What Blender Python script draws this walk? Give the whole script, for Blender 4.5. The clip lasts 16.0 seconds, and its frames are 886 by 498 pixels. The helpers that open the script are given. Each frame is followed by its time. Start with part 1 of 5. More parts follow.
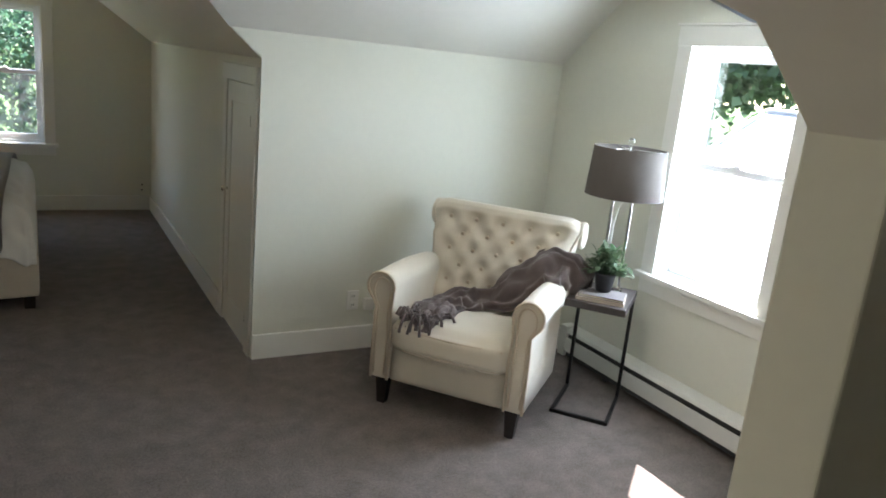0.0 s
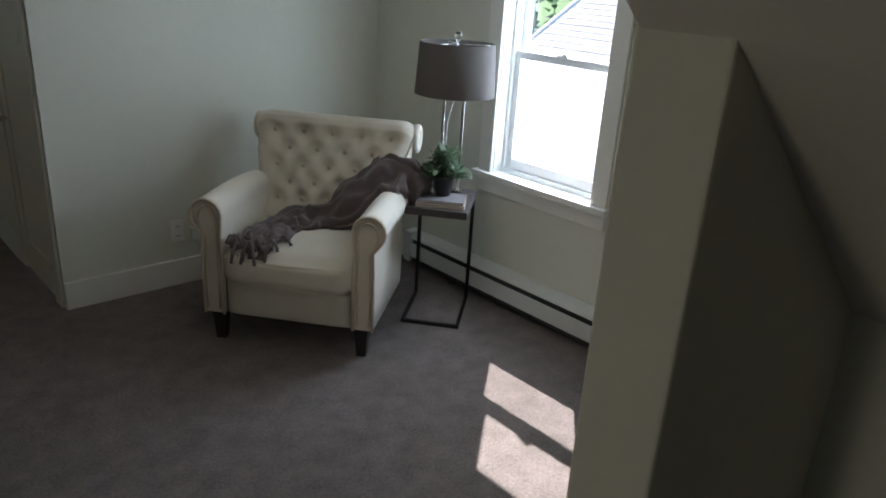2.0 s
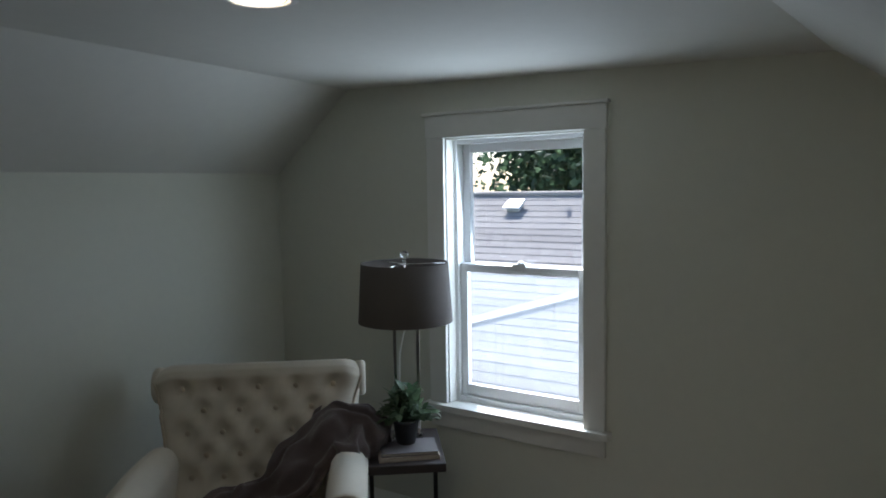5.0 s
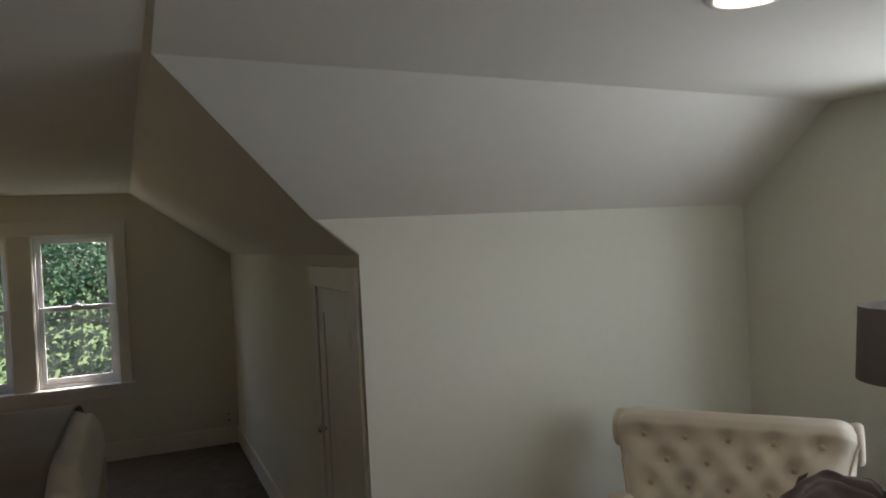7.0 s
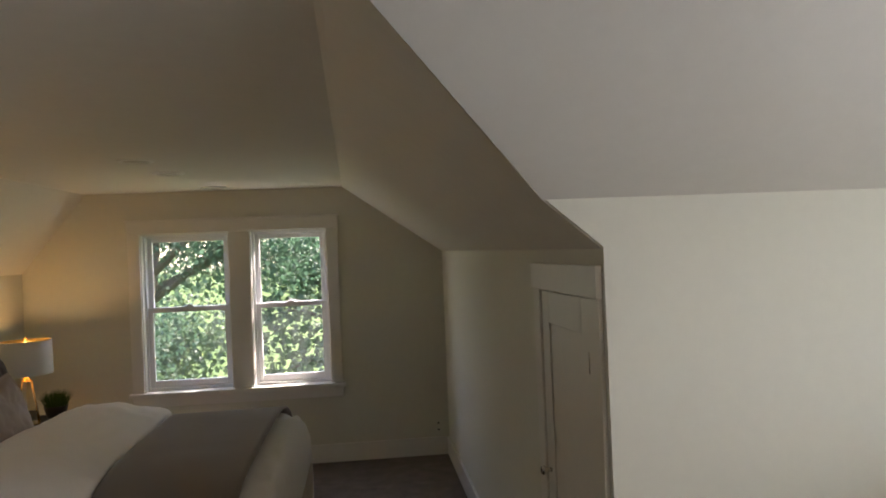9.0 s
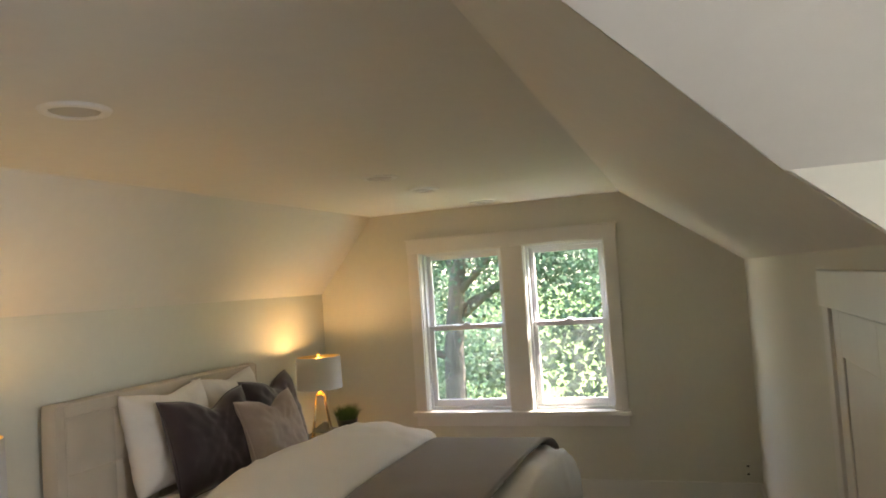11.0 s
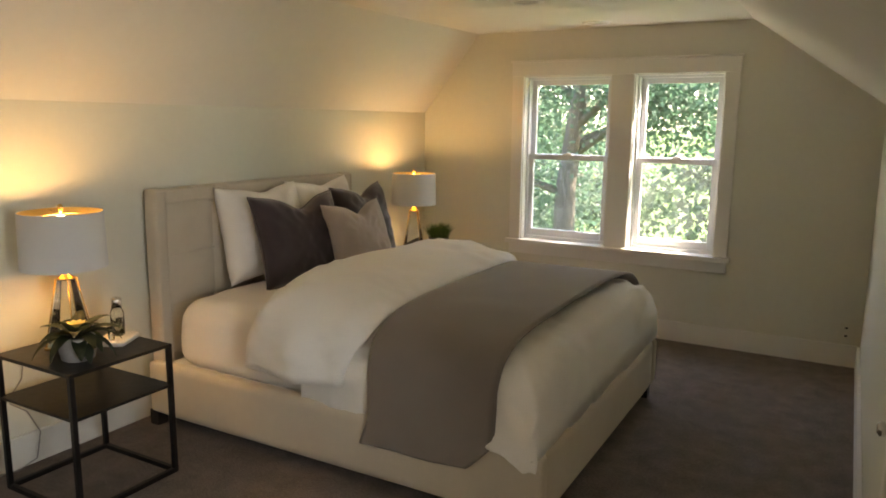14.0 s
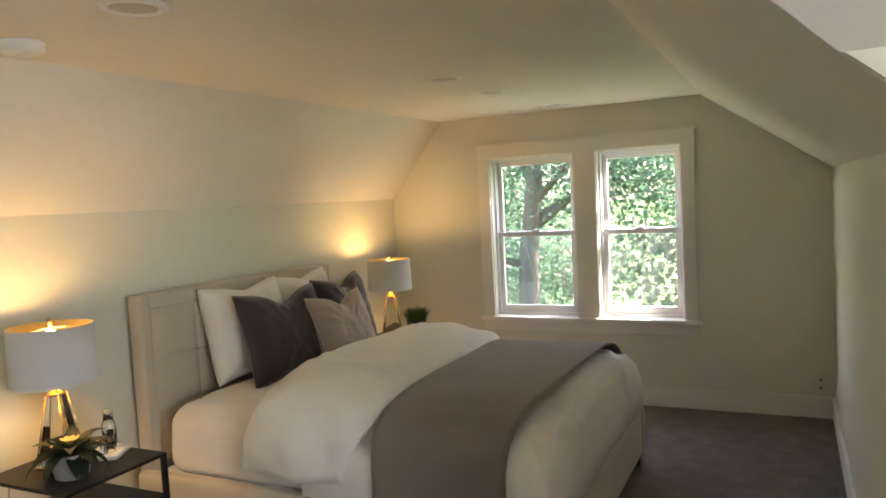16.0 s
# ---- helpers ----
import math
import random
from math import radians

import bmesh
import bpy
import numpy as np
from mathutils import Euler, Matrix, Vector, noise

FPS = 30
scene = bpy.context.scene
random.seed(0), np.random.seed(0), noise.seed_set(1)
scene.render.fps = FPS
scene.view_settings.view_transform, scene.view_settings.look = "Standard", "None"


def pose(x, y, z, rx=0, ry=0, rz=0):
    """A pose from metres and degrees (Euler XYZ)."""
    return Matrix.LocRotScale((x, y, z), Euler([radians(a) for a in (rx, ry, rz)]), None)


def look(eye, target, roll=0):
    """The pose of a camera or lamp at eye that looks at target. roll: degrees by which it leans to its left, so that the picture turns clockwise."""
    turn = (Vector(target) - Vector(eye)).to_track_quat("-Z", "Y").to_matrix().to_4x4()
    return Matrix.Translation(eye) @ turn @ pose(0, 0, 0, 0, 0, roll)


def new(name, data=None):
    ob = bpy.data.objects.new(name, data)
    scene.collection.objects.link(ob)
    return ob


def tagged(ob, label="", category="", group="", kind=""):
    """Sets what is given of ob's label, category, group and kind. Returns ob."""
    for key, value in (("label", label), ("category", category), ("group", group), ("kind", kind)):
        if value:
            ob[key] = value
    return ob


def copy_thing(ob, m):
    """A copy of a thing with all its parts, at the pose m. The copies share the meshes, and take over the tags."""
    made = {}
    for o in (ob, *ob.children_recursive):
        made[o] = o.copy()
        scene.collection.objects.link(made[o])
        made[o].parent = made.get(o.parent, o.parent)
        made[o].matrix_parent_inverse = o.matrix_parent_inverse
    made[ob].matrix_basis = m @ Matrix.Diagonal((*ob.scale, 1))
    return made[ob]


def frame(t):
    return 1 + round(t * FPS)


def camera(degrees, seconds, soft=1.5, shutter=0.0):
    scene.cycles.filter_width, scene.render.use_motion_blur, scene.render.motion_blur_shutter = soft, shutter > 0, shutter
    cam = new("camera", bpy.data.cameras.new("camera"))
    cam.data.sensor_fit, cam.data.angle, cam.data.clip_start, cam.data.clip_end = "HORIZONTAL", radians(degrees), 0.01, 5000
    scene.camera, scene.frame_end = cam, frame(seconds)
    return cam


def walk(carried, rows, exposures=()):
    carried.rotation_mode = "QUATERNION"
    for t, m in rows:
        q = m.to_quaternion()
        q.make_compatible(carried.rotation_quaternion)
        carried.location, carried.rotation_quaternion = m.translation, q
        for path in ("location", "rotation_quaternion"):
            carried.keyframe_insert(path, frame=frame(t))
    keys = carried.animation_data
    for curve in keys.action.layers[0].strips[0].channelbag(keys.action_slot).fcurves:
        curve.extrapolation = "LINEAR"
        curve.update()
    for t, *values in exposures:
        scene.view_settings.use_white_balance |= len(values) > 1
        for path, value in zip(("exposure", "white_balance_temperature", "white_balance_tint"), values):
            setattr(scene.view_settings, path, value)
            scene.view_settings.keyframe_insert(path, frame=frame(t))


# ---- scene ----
SUN_DIR = (-0.69, -0.57, -1.0)
NOOK_SKY, WEST_FILL, GABLE_SKY, LAMP_POWER = 6.0, 3.8, 0.10, 0.44
EXPOSURES = [(0, 3.3, 6150, 14), (1.2, 2.6, 6000, 15), (2.5, 1.8, 5800, 13), (3.2, 1.72, 5700, 13), (5.5, 0.78, 5950, 12), (6.3, 1.15, 6500, 15), (7, 1.95, 6800, 20), (8.6, 2.6, 7000, 24), (10.8, 3.65, 7100, 21),
             (12.5, 3.4, 7700, 21), (14.2, 3.75, 7650, 20), (16, 3.85, 7100, 19)]

PATH = [
    (0, (-0.997, -3.683, 1.636), (-0.021, -2.004, 1.157), 5.80),
    (0.5, (-0.995, -3.711, 1.627), (0.103, -2.128, 1.091), 5.26),
    (1, (-0.970, -3.714, 1.647), (0.212, -2.237, 0.999), 3.84),
    (1.5, (-0.958, -3.666, 1.649), (0.289, -2.289, 0.909), 3.86),
    (2, (-0.851, -3.558, 1.653), (0.432, -2.199, 0.941), 3.73),
    (2.3, (-0.795, -3.471, 1.667), (0.511, -2.134, 0.953), 3.46),
    (2.5, (-0.823, -3.449, 1.600), (0.547, -2.146, 0.948), 3.95),
    (2.6, (-0.837, -3.433, 1.571), (0.593, -2.176, 0.961), 4.45),
    (3, (-0.841, -3.340, 1.592), (0.776, -2.281, 1.079), 5.08),
    (3.2, (-0.875, -3.313, 1.597), (0.804, -2.338, 1.115), 4.72),
    (5.3, (-0.790, -2.691, 1.666), (0.839, -1.537, 1.537), -1.85),
    (5.5, (-0.825, -2.663, 1.659), (0.708, -1.384, 1.528), -2.45),
    (6, (-0.937, -2.641, 1.615), (0.375, -1.133, 1.548), -4.10),
    (6.2, (-0.965, -2.632, 1.631), (0.263, -1.056, 1.549), -4.24),
    (6.5, (-0.901, -2.599, 1.642), (0.118, -0.879, 1.589), -5.17),
    (7, (-0.752, -2.555, 1.639), (0.031, -0.715, 1.616), -2.94),
    (7.5, (-0.691, -2.443, 1.620), (-0.013, -0.561, 1.585), -2.23),
    (8, (-0.732, -2.283, 1.582), (-0.126, -0.377, 1.613), -1.16),
    (8.5, (-0.698, -2.076, 1.609), (-0.299, -0.116, 1.633), -1.19),
    (8.6, (-0.685, -2.029, 1.606), (-0.330, -0.061, 1.623), -1.47),
    (8.7, (-0.674, -1.982, 1.611), (-0.358, -0.007, 1.613), -1.71),
    (10.8, (-0.355, -1.409, 1.610), (-0.825, 0.531, 1.734), -3.55),
    (11, (-0.317, -1.336, 1.584), (-0.967, 0.553, 1.682), -3.85),
    (11.5, (-0.196, -1.289, 1.544), (-1.142, 0.469, 1.665), -3.23),
    (12, (-0.115, -1.218, 1.529), (-1.111, 0.516, 1.561), -1.68),
    (12.5, (-0.097, -1.181, 1.525), (-1.116, 0.538, 1.441), -0.65),
    (13, (-0.079, -1.168, 1.534), (-1.056, 0.569, 1.366), -0.70),
    (13.5, (-0.103, -1.173, 1.508), (-1.065, 0.560, 1.250), -0.50),
    (14, (-0.145, -1.186, 1.497), (-1.109, 0.529, 1.152), 0.60),
    (14.5, (-0.139, -1.180, 1.483), (-1.196, 0.471, 1.092), 0.90),
    (15, (-0.167, -1.214, 1.527), (-1.242, 0.442, 1.212), -1.97),
    (15.5, (-0.167, -1.243, 1.548), (-1.180, 0.464, 1.302), -3.92),
    (16, (-0.232, -1.307, 1.540), (-1.102, 0.489, 1.406), -3.08),
]
cam = camera(62.95, 16.0, soft=1.8)
walk(cam, [(t, look(eye, target, roll)) for t, eye, target, roll in PATH], EXPOSURES)

# ---- plan (metres; corner of the chair nook and the east knee wall is the origin) ----
HC, HCN, HCE = 2.120, 2.155, 2.122      # flat ceiling: middle, at the gable, in the nook
HCS = 2.072                             # nook ceiling towards its south slope
H1, H1N, H1W = 1.601, 1.618, 1.570      # knee walls: east, east at the gable, west
H2 = 1.737                              # side walls of the nook
XB, XV, XVN = -0.159, -0.692, -0.771    # foot and head of the valley, head of the slope at the gable
XE, XW, YG = 1.861, -3.177, 3.892
YV, YVE = -0.70, -0.48                  # ceiling edge of the nook's north slope
YP, YQ = -2.994, -3.137                  # nook's south wall, its two faces
YS = -6.2                               # south end of the room
XL = 0.76                               # low knee wall south of the nook
DROP = (HC - H1) / (0 - XV)
HL = H1 - DROP * XL
XWC = XW + 0.47                         # head of the west slope
XA, AY0, AY1 = XW - 1.7, -3.05, -2.15   # unseen window alcove added in the west knee wall to light the stub wall

# ---- light ----
world = bpy.data.worlds.new("world")
scene.world = world
world.use_nodes = True
wn = world.node_tree.nodes
sky = wn.new("ShaderNodeTexSky")
sky.sky_type, sky.sun_disc = "NISHITA", False
SUN_TO = Vector(SUN_DIR).normalized()   # the way the sunlight travels
sky.sun_elevation = math.asin(-SUN_TO.z)
sky.sun_rotation = math.atan2(-SUN_TO.x, -SUN_TO.y)
wn["Background"].inputs["Strength"].default_value = 0.14
world.node_tree.links.new(sky.outputs[0], wn["Background"].inputs["Color"])
sun = new("sun", bpy.data.lights.new("sun", "SUN"))
sun.data.energy, sun.data.angle, sun.data.color = 5.0, radians(0.5), (1, 0.95, 0.88)
sun.matrix_world = Matrix.Translation((8, -4, 9)) @ SUN_TO.to_track_quat("-Z", "Y").to_matrix().to_4x4()


def sky_portal(name, place, toward, w, h, power, color=(0.78, 0.92, 1.0)):
    """Sky light in a window's opening; the west one is an added warm fill."""
    data = bpy.data.lights.new(name, "AREA")
    data.shape, data.size, data.size_y, data.energy, data.color = "RECTANGLE", w, h, power, color
    ob = new(name, data)
    ob.matrix_world = look(place, Vector(place) + Vector(toward))
    return ob


sky_portal("sky_light_east", (XE + 0.1395, -1.348, 1.28), (-1, 0, -0.15), 0.58, 1.1, NOOK_SKY)
sky_portal("sky_light_north", (-1.99, YG + 0.1395, 1.23), (0, -1, -0.15), 0.56, 1.05, GABLE_SKY)
sky_portal("sky_light_north", (-1.205, YG + 0.1395, 1.23), (0, -1, -0.15), 0.56, 1.05, GABLE_SKY)
# warm fill for the stub wall's west face, in an added window out of view
sky_portal("fill_light_west", (XA - 0.1395, -2.605, 0.88), (1, 0, 0), 0.58, 0.95, WEST_FILL, (1.0, 0.82, 0.60))


def bulb_light(name, place, power, size=0.03):
    data = bpy.data.lights.new(name, "POINT")
    data.energy, data.color, data.shadow_soft_size = power, (1.0, 0.66, 0.27), size
    ob = new(name, data)
    ob.location = place
    return ob


# ---- materials ----
def material(name, base, rough=0.6, metal=0.0, vary=0.08, grain=40.0, stain=1.5, bump=0.0, bump_scale=200.0, tint=None,
             sheen=0.0, spec=0.5, detail=6.0, stretch=(1, 1, 1), gloss_vary=0.0, random_value=0.0, dist=0.002):
    """A surface with grain and broad unevenness of colour, and fine relief."""
    m = bpy.data.materials.new(name)
    m.use_nodes = True
    t, n, l = m.node_tree, m.node_tree.nodes, m.node_tree.links
    b = n["Principled BSDF"]
    b.inputs["Roughness"].default_value, b.inputs["Metallic"].default_value = rough, metal
    b.inputs["Specular IOR Level"].default_value = spec
    if sheen:
        b.inputs["Sheen Weight"].default_value, b.inputs["Sheen Roughness"].default_value = sheen, 0.5
    geo = n.new("ShaderNodeNewGeometry")
    mp = n.new("ShaderNodeMapping")
    mp.inputs["Scale"].default_value = stretch
    l.new(geo.outputs["Position"], mp.inputs["Vector"])

    def noise_of(scale, det=detail, rough_=0.6):
        x = n.new("ShaderNodeTexNoise")
        x.inputs["Scale"].default_value, x.inputs["Detail"].default_value, x.inputs["Roughness"].default_value = scale, det, rough_
        l.new(mp.outputs[0], x.inputs["Vector"])
        return x.outputs["Fac"]

    def ramp(fac, lo, hi, a=0.3, z=0.7):
        r = n.new("ShaderNodeValToRGB")
        r.color_ramp.elements[0].position, r.color_ramp.elements[1].position = a, z
        r.color_ramp.elements[0].color, r.color_ramp.elements[1].color = (*lo, 1), (*hi, 1)
        l.new(fac, r.inputs[0])
        return r.outputs[0]

    lo, hi = [c * (1 - vary) for c in base], [min(1, c * (1 + vary)) for c in base]
    fine = ramp(noise_of(grain), lo, hi)
    wide = ramp(noise_of(stain, 3.0), lo, hi) if tint is None else ramp(noise_of(stain, 3.0), base, tint)
    mix = n.new("ShaderNodeMixRGB")
    mix.inputs[0].default_value = 0.5
    l.new(fine, mix.inputs[1]), l.new(wide, mix.inputs[2])
    out = mix.outputs[0]
    if random_value:
        info = n.new("ShaderNodeObjectInfo")
        hsv = n.new("ShaderNodeHueSaturation")
        mr = n.new("ShaderNodeMapRange")
        mr.inputs["To Min"].default_value, mr.inputs["To Max"].default_value = 1 - random_value, 1 + random_value
        l.new(info.outputs["Random"], mr.inputs["Value"]), l.new(mr.outputs[0], hsv.inputs["Value"]), l.new(out, hsv.inputs["Color"])
        out = hsv.outputs[0]
    l.new(out, b.inputs["Base Color"])
    if gloss_vary:
        mr = n.new("ShaderNodeMapRange")
        mr.inputs["To Min"].default_value, mr.inputs["To Max"].default_value = rough - gloss_vary, rough + gloss_vary
        l.new(noise_of(stain * 6), mr.inputs["Value"]), l.new(mr.outputs[0], b.inputs["Roughness"])
    if bump:
        bp = n.new("ShaderNodeBump")
        bp.inputs["Strength"].default_value, bp.inputs["Distance"].default_value = bump, dist
        l.new(noise_of(bump_scale, 3.0), bp.inputs["Height"]), l.new(bp.outputs[0], b.inputs["Normal"])
    return m


def glass(name, rough=0.0, color=(1, 1, 1), ior=1.45, thin=False):
    m = bpy.data.materials.new(name)
    m.use_nodes = True
    b = m.node_tree.nodes["Principled BSDF"]
    b.inputs["Base Color"].default_value = (*color, 1)
    b.inputs["Roughness"].default_value, b.inputs["Transmission Weight"].default_value, b.inputs["IOR"].default_value = rough, 1.0, ior
    if thin:
        t = m.node_tree
        mix, tr = t.nodes.new("ShaderNodeMixShader"), t.nodes.new("ShaderNodeBsdfTransparent")
        gl = t.nodes.new("ShaderNodeBsdfGlossy")
        gl.inputs["Roughness"].default_value = 0.02
        mix.inputs[0].default_value = 0.05
        t.links.new(tr.outputs[0], mix.inputs[1]), t.links.new(gl.outputs[0], mix.inputs[2])
        t.links.new(mix.outputs[0], t.nodes["Material Output"].inputs["Surface"])
    return m


def glowing(name, color, strength):
    m = bpy.data.materials.new(name)
    m.use_nodes = True
    b = m.node_tree.nodes["Principled BSDF"]
    b.inputs["Base Color"].default_value = (0.8, 0.8, 0.8, 1)
    b.inputs["Emission Color"].default_value, b.inputs["Emission Strength"].default_value = (*color, 1), strength
    return m


M_WALL = material("wall_paint", (0.70, 0.695, 0.605), 0.75, vary=0.03, grain=25, stain=1.2, bump=0.12, bump_scale=260, dist=0.001)
M_CEIL = material("ceiling_paint", (0.74, 0.72, 0.66), 0.8, vary=0.03, grain=18, stain=1.0, bump=0.15, bump_scale=180, dist=0.001)
M_TRIM = material("trim_paint", (0.78, 0.77, 0.72), 0.38, vary=0.025, grain=30, stain=3, bump=0.05, bump_scale=90, gloss_vary=0.06)
M_VINYL = material("window_vinyl", (0.80, 0.81, 0.82), 0.35, vary=0.02, grain=30, stain=3, gloss_vary=0.05)
M_CARPET = material("carpet", (0.150, 0.121, 0.106), 0.97, vary=0.85, grain=95, stain=9.0, bump=1.0, bump_scale=330, spec=0.1,
                    tint=(0.30, 0.250, 0.222), dist=0.006, sheen=0.15)
M_GLASS = glass("window_glass", thin=True)
M_BLACK = material("black_metal", (0.022, 0.020, 0.020), 0.42, metal=0.6, vary=0.2, grain=60, stain=5, gloss_vary=0.08, bump=0.05, bump_scale=300)
M_GREYMETAL = material("heater_slot", (0.06, 0.06, 0.06), 0.6, metal=0.3, vary=0.2)
M_HEATER = material("heater_enamel", (0.72, 0.72, 0.68), 0.4, vary=0.03, grain=20, stain=3, gloss_vary=0.08)


# ---- building helpers ----
def box(bm, lo, hi, m=None):
    """An axis-aligned block, or one turned by m."""
    vs = [bm.verts.new((x, y, z)) for x in (lo[0], hi[0]) for y in (lo[1], hi[1]) for z in (lo[2], hi[2])]
    if m is not None:
        for v in vs:
            v.co = m @ v.co
    for f in ((0, 1, 3, 2), (4, 6, 7, 5), (0, 4, 5, 1), (2, 3, 7, 6), (0, 2, 6, 4), (1, 5, 7, 3)):
        bm.faces.new([vs[i] for i in f])
    return vs


def prism(bm, points, off):
    """A slab between a polygon and its copy moved by off."""
    off = Vector(off)
    a = [bm.verts.new(p) for p in points]
    b = [bm.verts.new(Vector(p) + off) for p in points]
    bm.faces.new(a), bm.faces.new(b[::-1])
    for i in range(len(a)):
        j = (i + 1) % len(a)
        bm.faces.new((a[j], a[i], b[i], b[j]))


def tube(bm, points, radius, seg=10, cap=True, square=False):
    """A round rod along a line of points; radius may be a list."""
    pts = [Vector(p) for p in points]
    rad = radius if isinstance(radius, (list, tuple)) else [radius] * len(pts)
    rings, side = [], None
    for i, p in enumerate(pts):
        d = (pts[min(i + 1, len(pts) - 1)] - pts[max(i - 1, 0)]).normalized()
        if side is None:
            side = d.orthogonal().normalized()
        side = (side - d * side.dot(d)).normalized()
        up = d.cross(side)
        rings.append([bm.verts.new(p + (side * math.cos(k * math.tau / seg) + up * math.sin(k * math.tau / seg)) * rad[i]) for k in range(seg)])
    for a, b in zip(rings, rings[1:]):
        for k in range(seg):
            f = bm.faces.new((a[k], a[(k + 1) % seg], b[(k + 1) % seg], b[k]))
            f.smooth = True
    if cap:
        bm.faces.new(rings[0][::-1]), bm.faces.new(rings[-1])


def lathe(bm, profile, seg=32, center=(0, 0), close=True):
    """A turned shape from (radius, height) pairs."""
    rings = []
    for r, z in profile:
        rings.append([bm.verts.new((center[0] + max(r, 1e-4) * math.cos(k * math.tau / seg), center[1] + max(r, 1e-4) * math.sin(k * math.tau / seg), z)) for k in range(seg)])
    for a, b in zip(rings, rings[1:]):
        for k in range(seg):
            f = bm.faces.new((a[k], a[(k + 1) % seg], b[(k + 1) % seg], b[k]))
            f.smooth = True
    if close:
        bm.faces.new(rings[0][::-1]), bm.faces.new(rings[-1])


def grid(bm, fn, nu, nv, close_u=False):
    """A sheet of smooth faces from fn(u, v), u and v from 0 to 1."""
    vs = [[bm.verts.new(fn(i / nu, j / nv)) for j in range(nv + 1)] for i in range(nu if close_u else nu + 1)]
    for i in range(nu):
        for j in range(nv):
            a, b = vs[i], vs[(i + 1) % len(vs)]
            f = bm.faces.new((a[j], b[j], b[j + 1], a[j + 1]))
            f.smooth = True
    return vs


def round_edges(bm, width, seg=2):
    bmesh.ops.recalc_face_normals(bm, faces=bm.faces)
    bmesh.ops.bevel(bm, geom=[e for e in bm.edges if len(e.link_faces) == 2 and e.calc_face_angle(0) > 0.6], offset=width, segments=seg,
                    affect="EDGES", profile=0.5, clamp_overlap=True)


def mesh_of(name, bm, mat, bevel=0.0, smooth=None):
    if bevel:
        round_edges(bm, bevel)
    bmesh.ops.recalc_face_normals(bm, faces=bm.faces)
    if smooth is not None:
        for f in bm.faces:
            f.smooth = smooth
    me = bpy.data.meshes.new(name)
    bm.to_mesh(me)
    bm.free()
    me.materials.append(mat)
    return me


def part(name, bm, mat, parent=None, label="", bevel=0.0, smooth=None):
    ob = new(name, mesh_of(name, bm, mat, bevel, smooth))
    ob.parent = parent
    if label:
        ob["label"] = label
    return ob


def thing(name, label, category, m=None, group=""):
    ob = new(name)
    ob.empty_display_size = 0.1
    if m is not None:
        ob.matrix_world = m
    return tagged(ob, label, category, group)


def structure(name, bm, mat, label, category, bevel=0.0):
    return tagged(part(name, bm, mat, None, "", bevel), label, category, "", "structure")


def blocks(*pairs):
    bm = bmesh.new()
    for lo, hi in pairs:
        box(bm, lo, hi)
    return bm


# ---- floor, walls, ceiling ----
bm = bmesh.new()
prism(bm, [(XW - 0.1, YS - 0.1, 0), (XL + 0.1, YS - 0.1, 0), (XL + 0.1, YQ + 0.05, 0), (XE + 0.1, YQ + 0.05, 0), (XE + 0.1, 0.1, 0), (0.1, 0.1, 0), (0.1, YG + 0.1, 0),
           (XW - 0.1, YG + 0.1, 0), (XW - 0.1, AY1 + 0.05, 0), (XA - 0.1, AY1 + 0.05, 0), (XA - 0.1, AY0 - 0.05, 0), (XW - 0.1, AY0 - 0.05, 0)], (0, 0, -0.2))
structure("floor", bm, M_CARPET, "brown-grey cut-pile carpet over the whole attic floor", "carpet")

bm = bmesh.new()
UP = (0, 0, 0.1)
prism(bm, [(XWC, YS, HC), (XV, YS, HC), (XV, YP - YV, HC), (XV, YV, HC), (XVN, YG, HCN), (XWC, YG, HCN), (XWC, 0, HC)], UP)           # flat, main
grid(bm, lambda u, v: Vector((XV, YP - YV, HC)).lerp(Vector((XE, YP - YVE, HCS)), u).lerp(Vector((XV, YV, HC)).lerp(Vector((XE, YVE, HCE)), u), v), 10, 10)
prism(bm, [(XV, YP - YV, HC + 0.05), (XE, YP - YVE, HCS + 0.05), (XE, YVE, HCE + 0.05), (XV, YV, HC + 0.05)], UP)                                                 # flat, nook
prism(bm, [(XW, YS, H1), (XWC, YS, HC), (XWC, 0, HC), (XW, 0, H1W)], UP)                                                              # west slope
prism(bm, [(XW, 0, H1W), (XWC, 0, HC), (XWC, YG, HCN), (XW, YG, H1W)], UP)
prism(bm, [(XVN, YG, HCN), (XV, YV, HC), (XB, 0.01, H2), (0, 0.01, H1), (0, YG, H1N)], UP)                                                  # east slope, north
prism(bm, [(XV, YP - YV, HC), (XV, YS, HC), (XL, YS, HL), (XL, YQ, HL), (0, YQ, H1), (0, YP - 0.01, H1), (XB, YP - 0.01, H2)], UP)                   # east slope, south
for a, b, c, d in (((XV, YV, HC), (XE, YVE, HCE), (XE, 0, H2), (XB, 0, H2)), ((XE, YP - YVE, HCS), (XV, YP - YV, HC), (XB, YP, H2), (XE, YP, H2))):
    grid(bm, lambda u, v: Vector(a).lerp(Vector(b), u).lerp(Vector(d).lerp(Vector(c), u), v), 10, 6)
    prism(bm, [Vector(p) + Vector((0, 0, 0.06)) for p in (a, b, c, d)], UP)                                                               # nook slopes
prism(bm, [(XA, AY0, H1W - 0.02), (XW, AY0, H1W - 0.02), (XW, AY1, H1W - 0.02), (XA, AY1, H1W - 0.02)], UP)                                             # west alcove, added out of view

structure("ceiling", bm, M_CEIL, "off-white painted attic ceiling with sloped sides", "ceiling")

T = 0.16


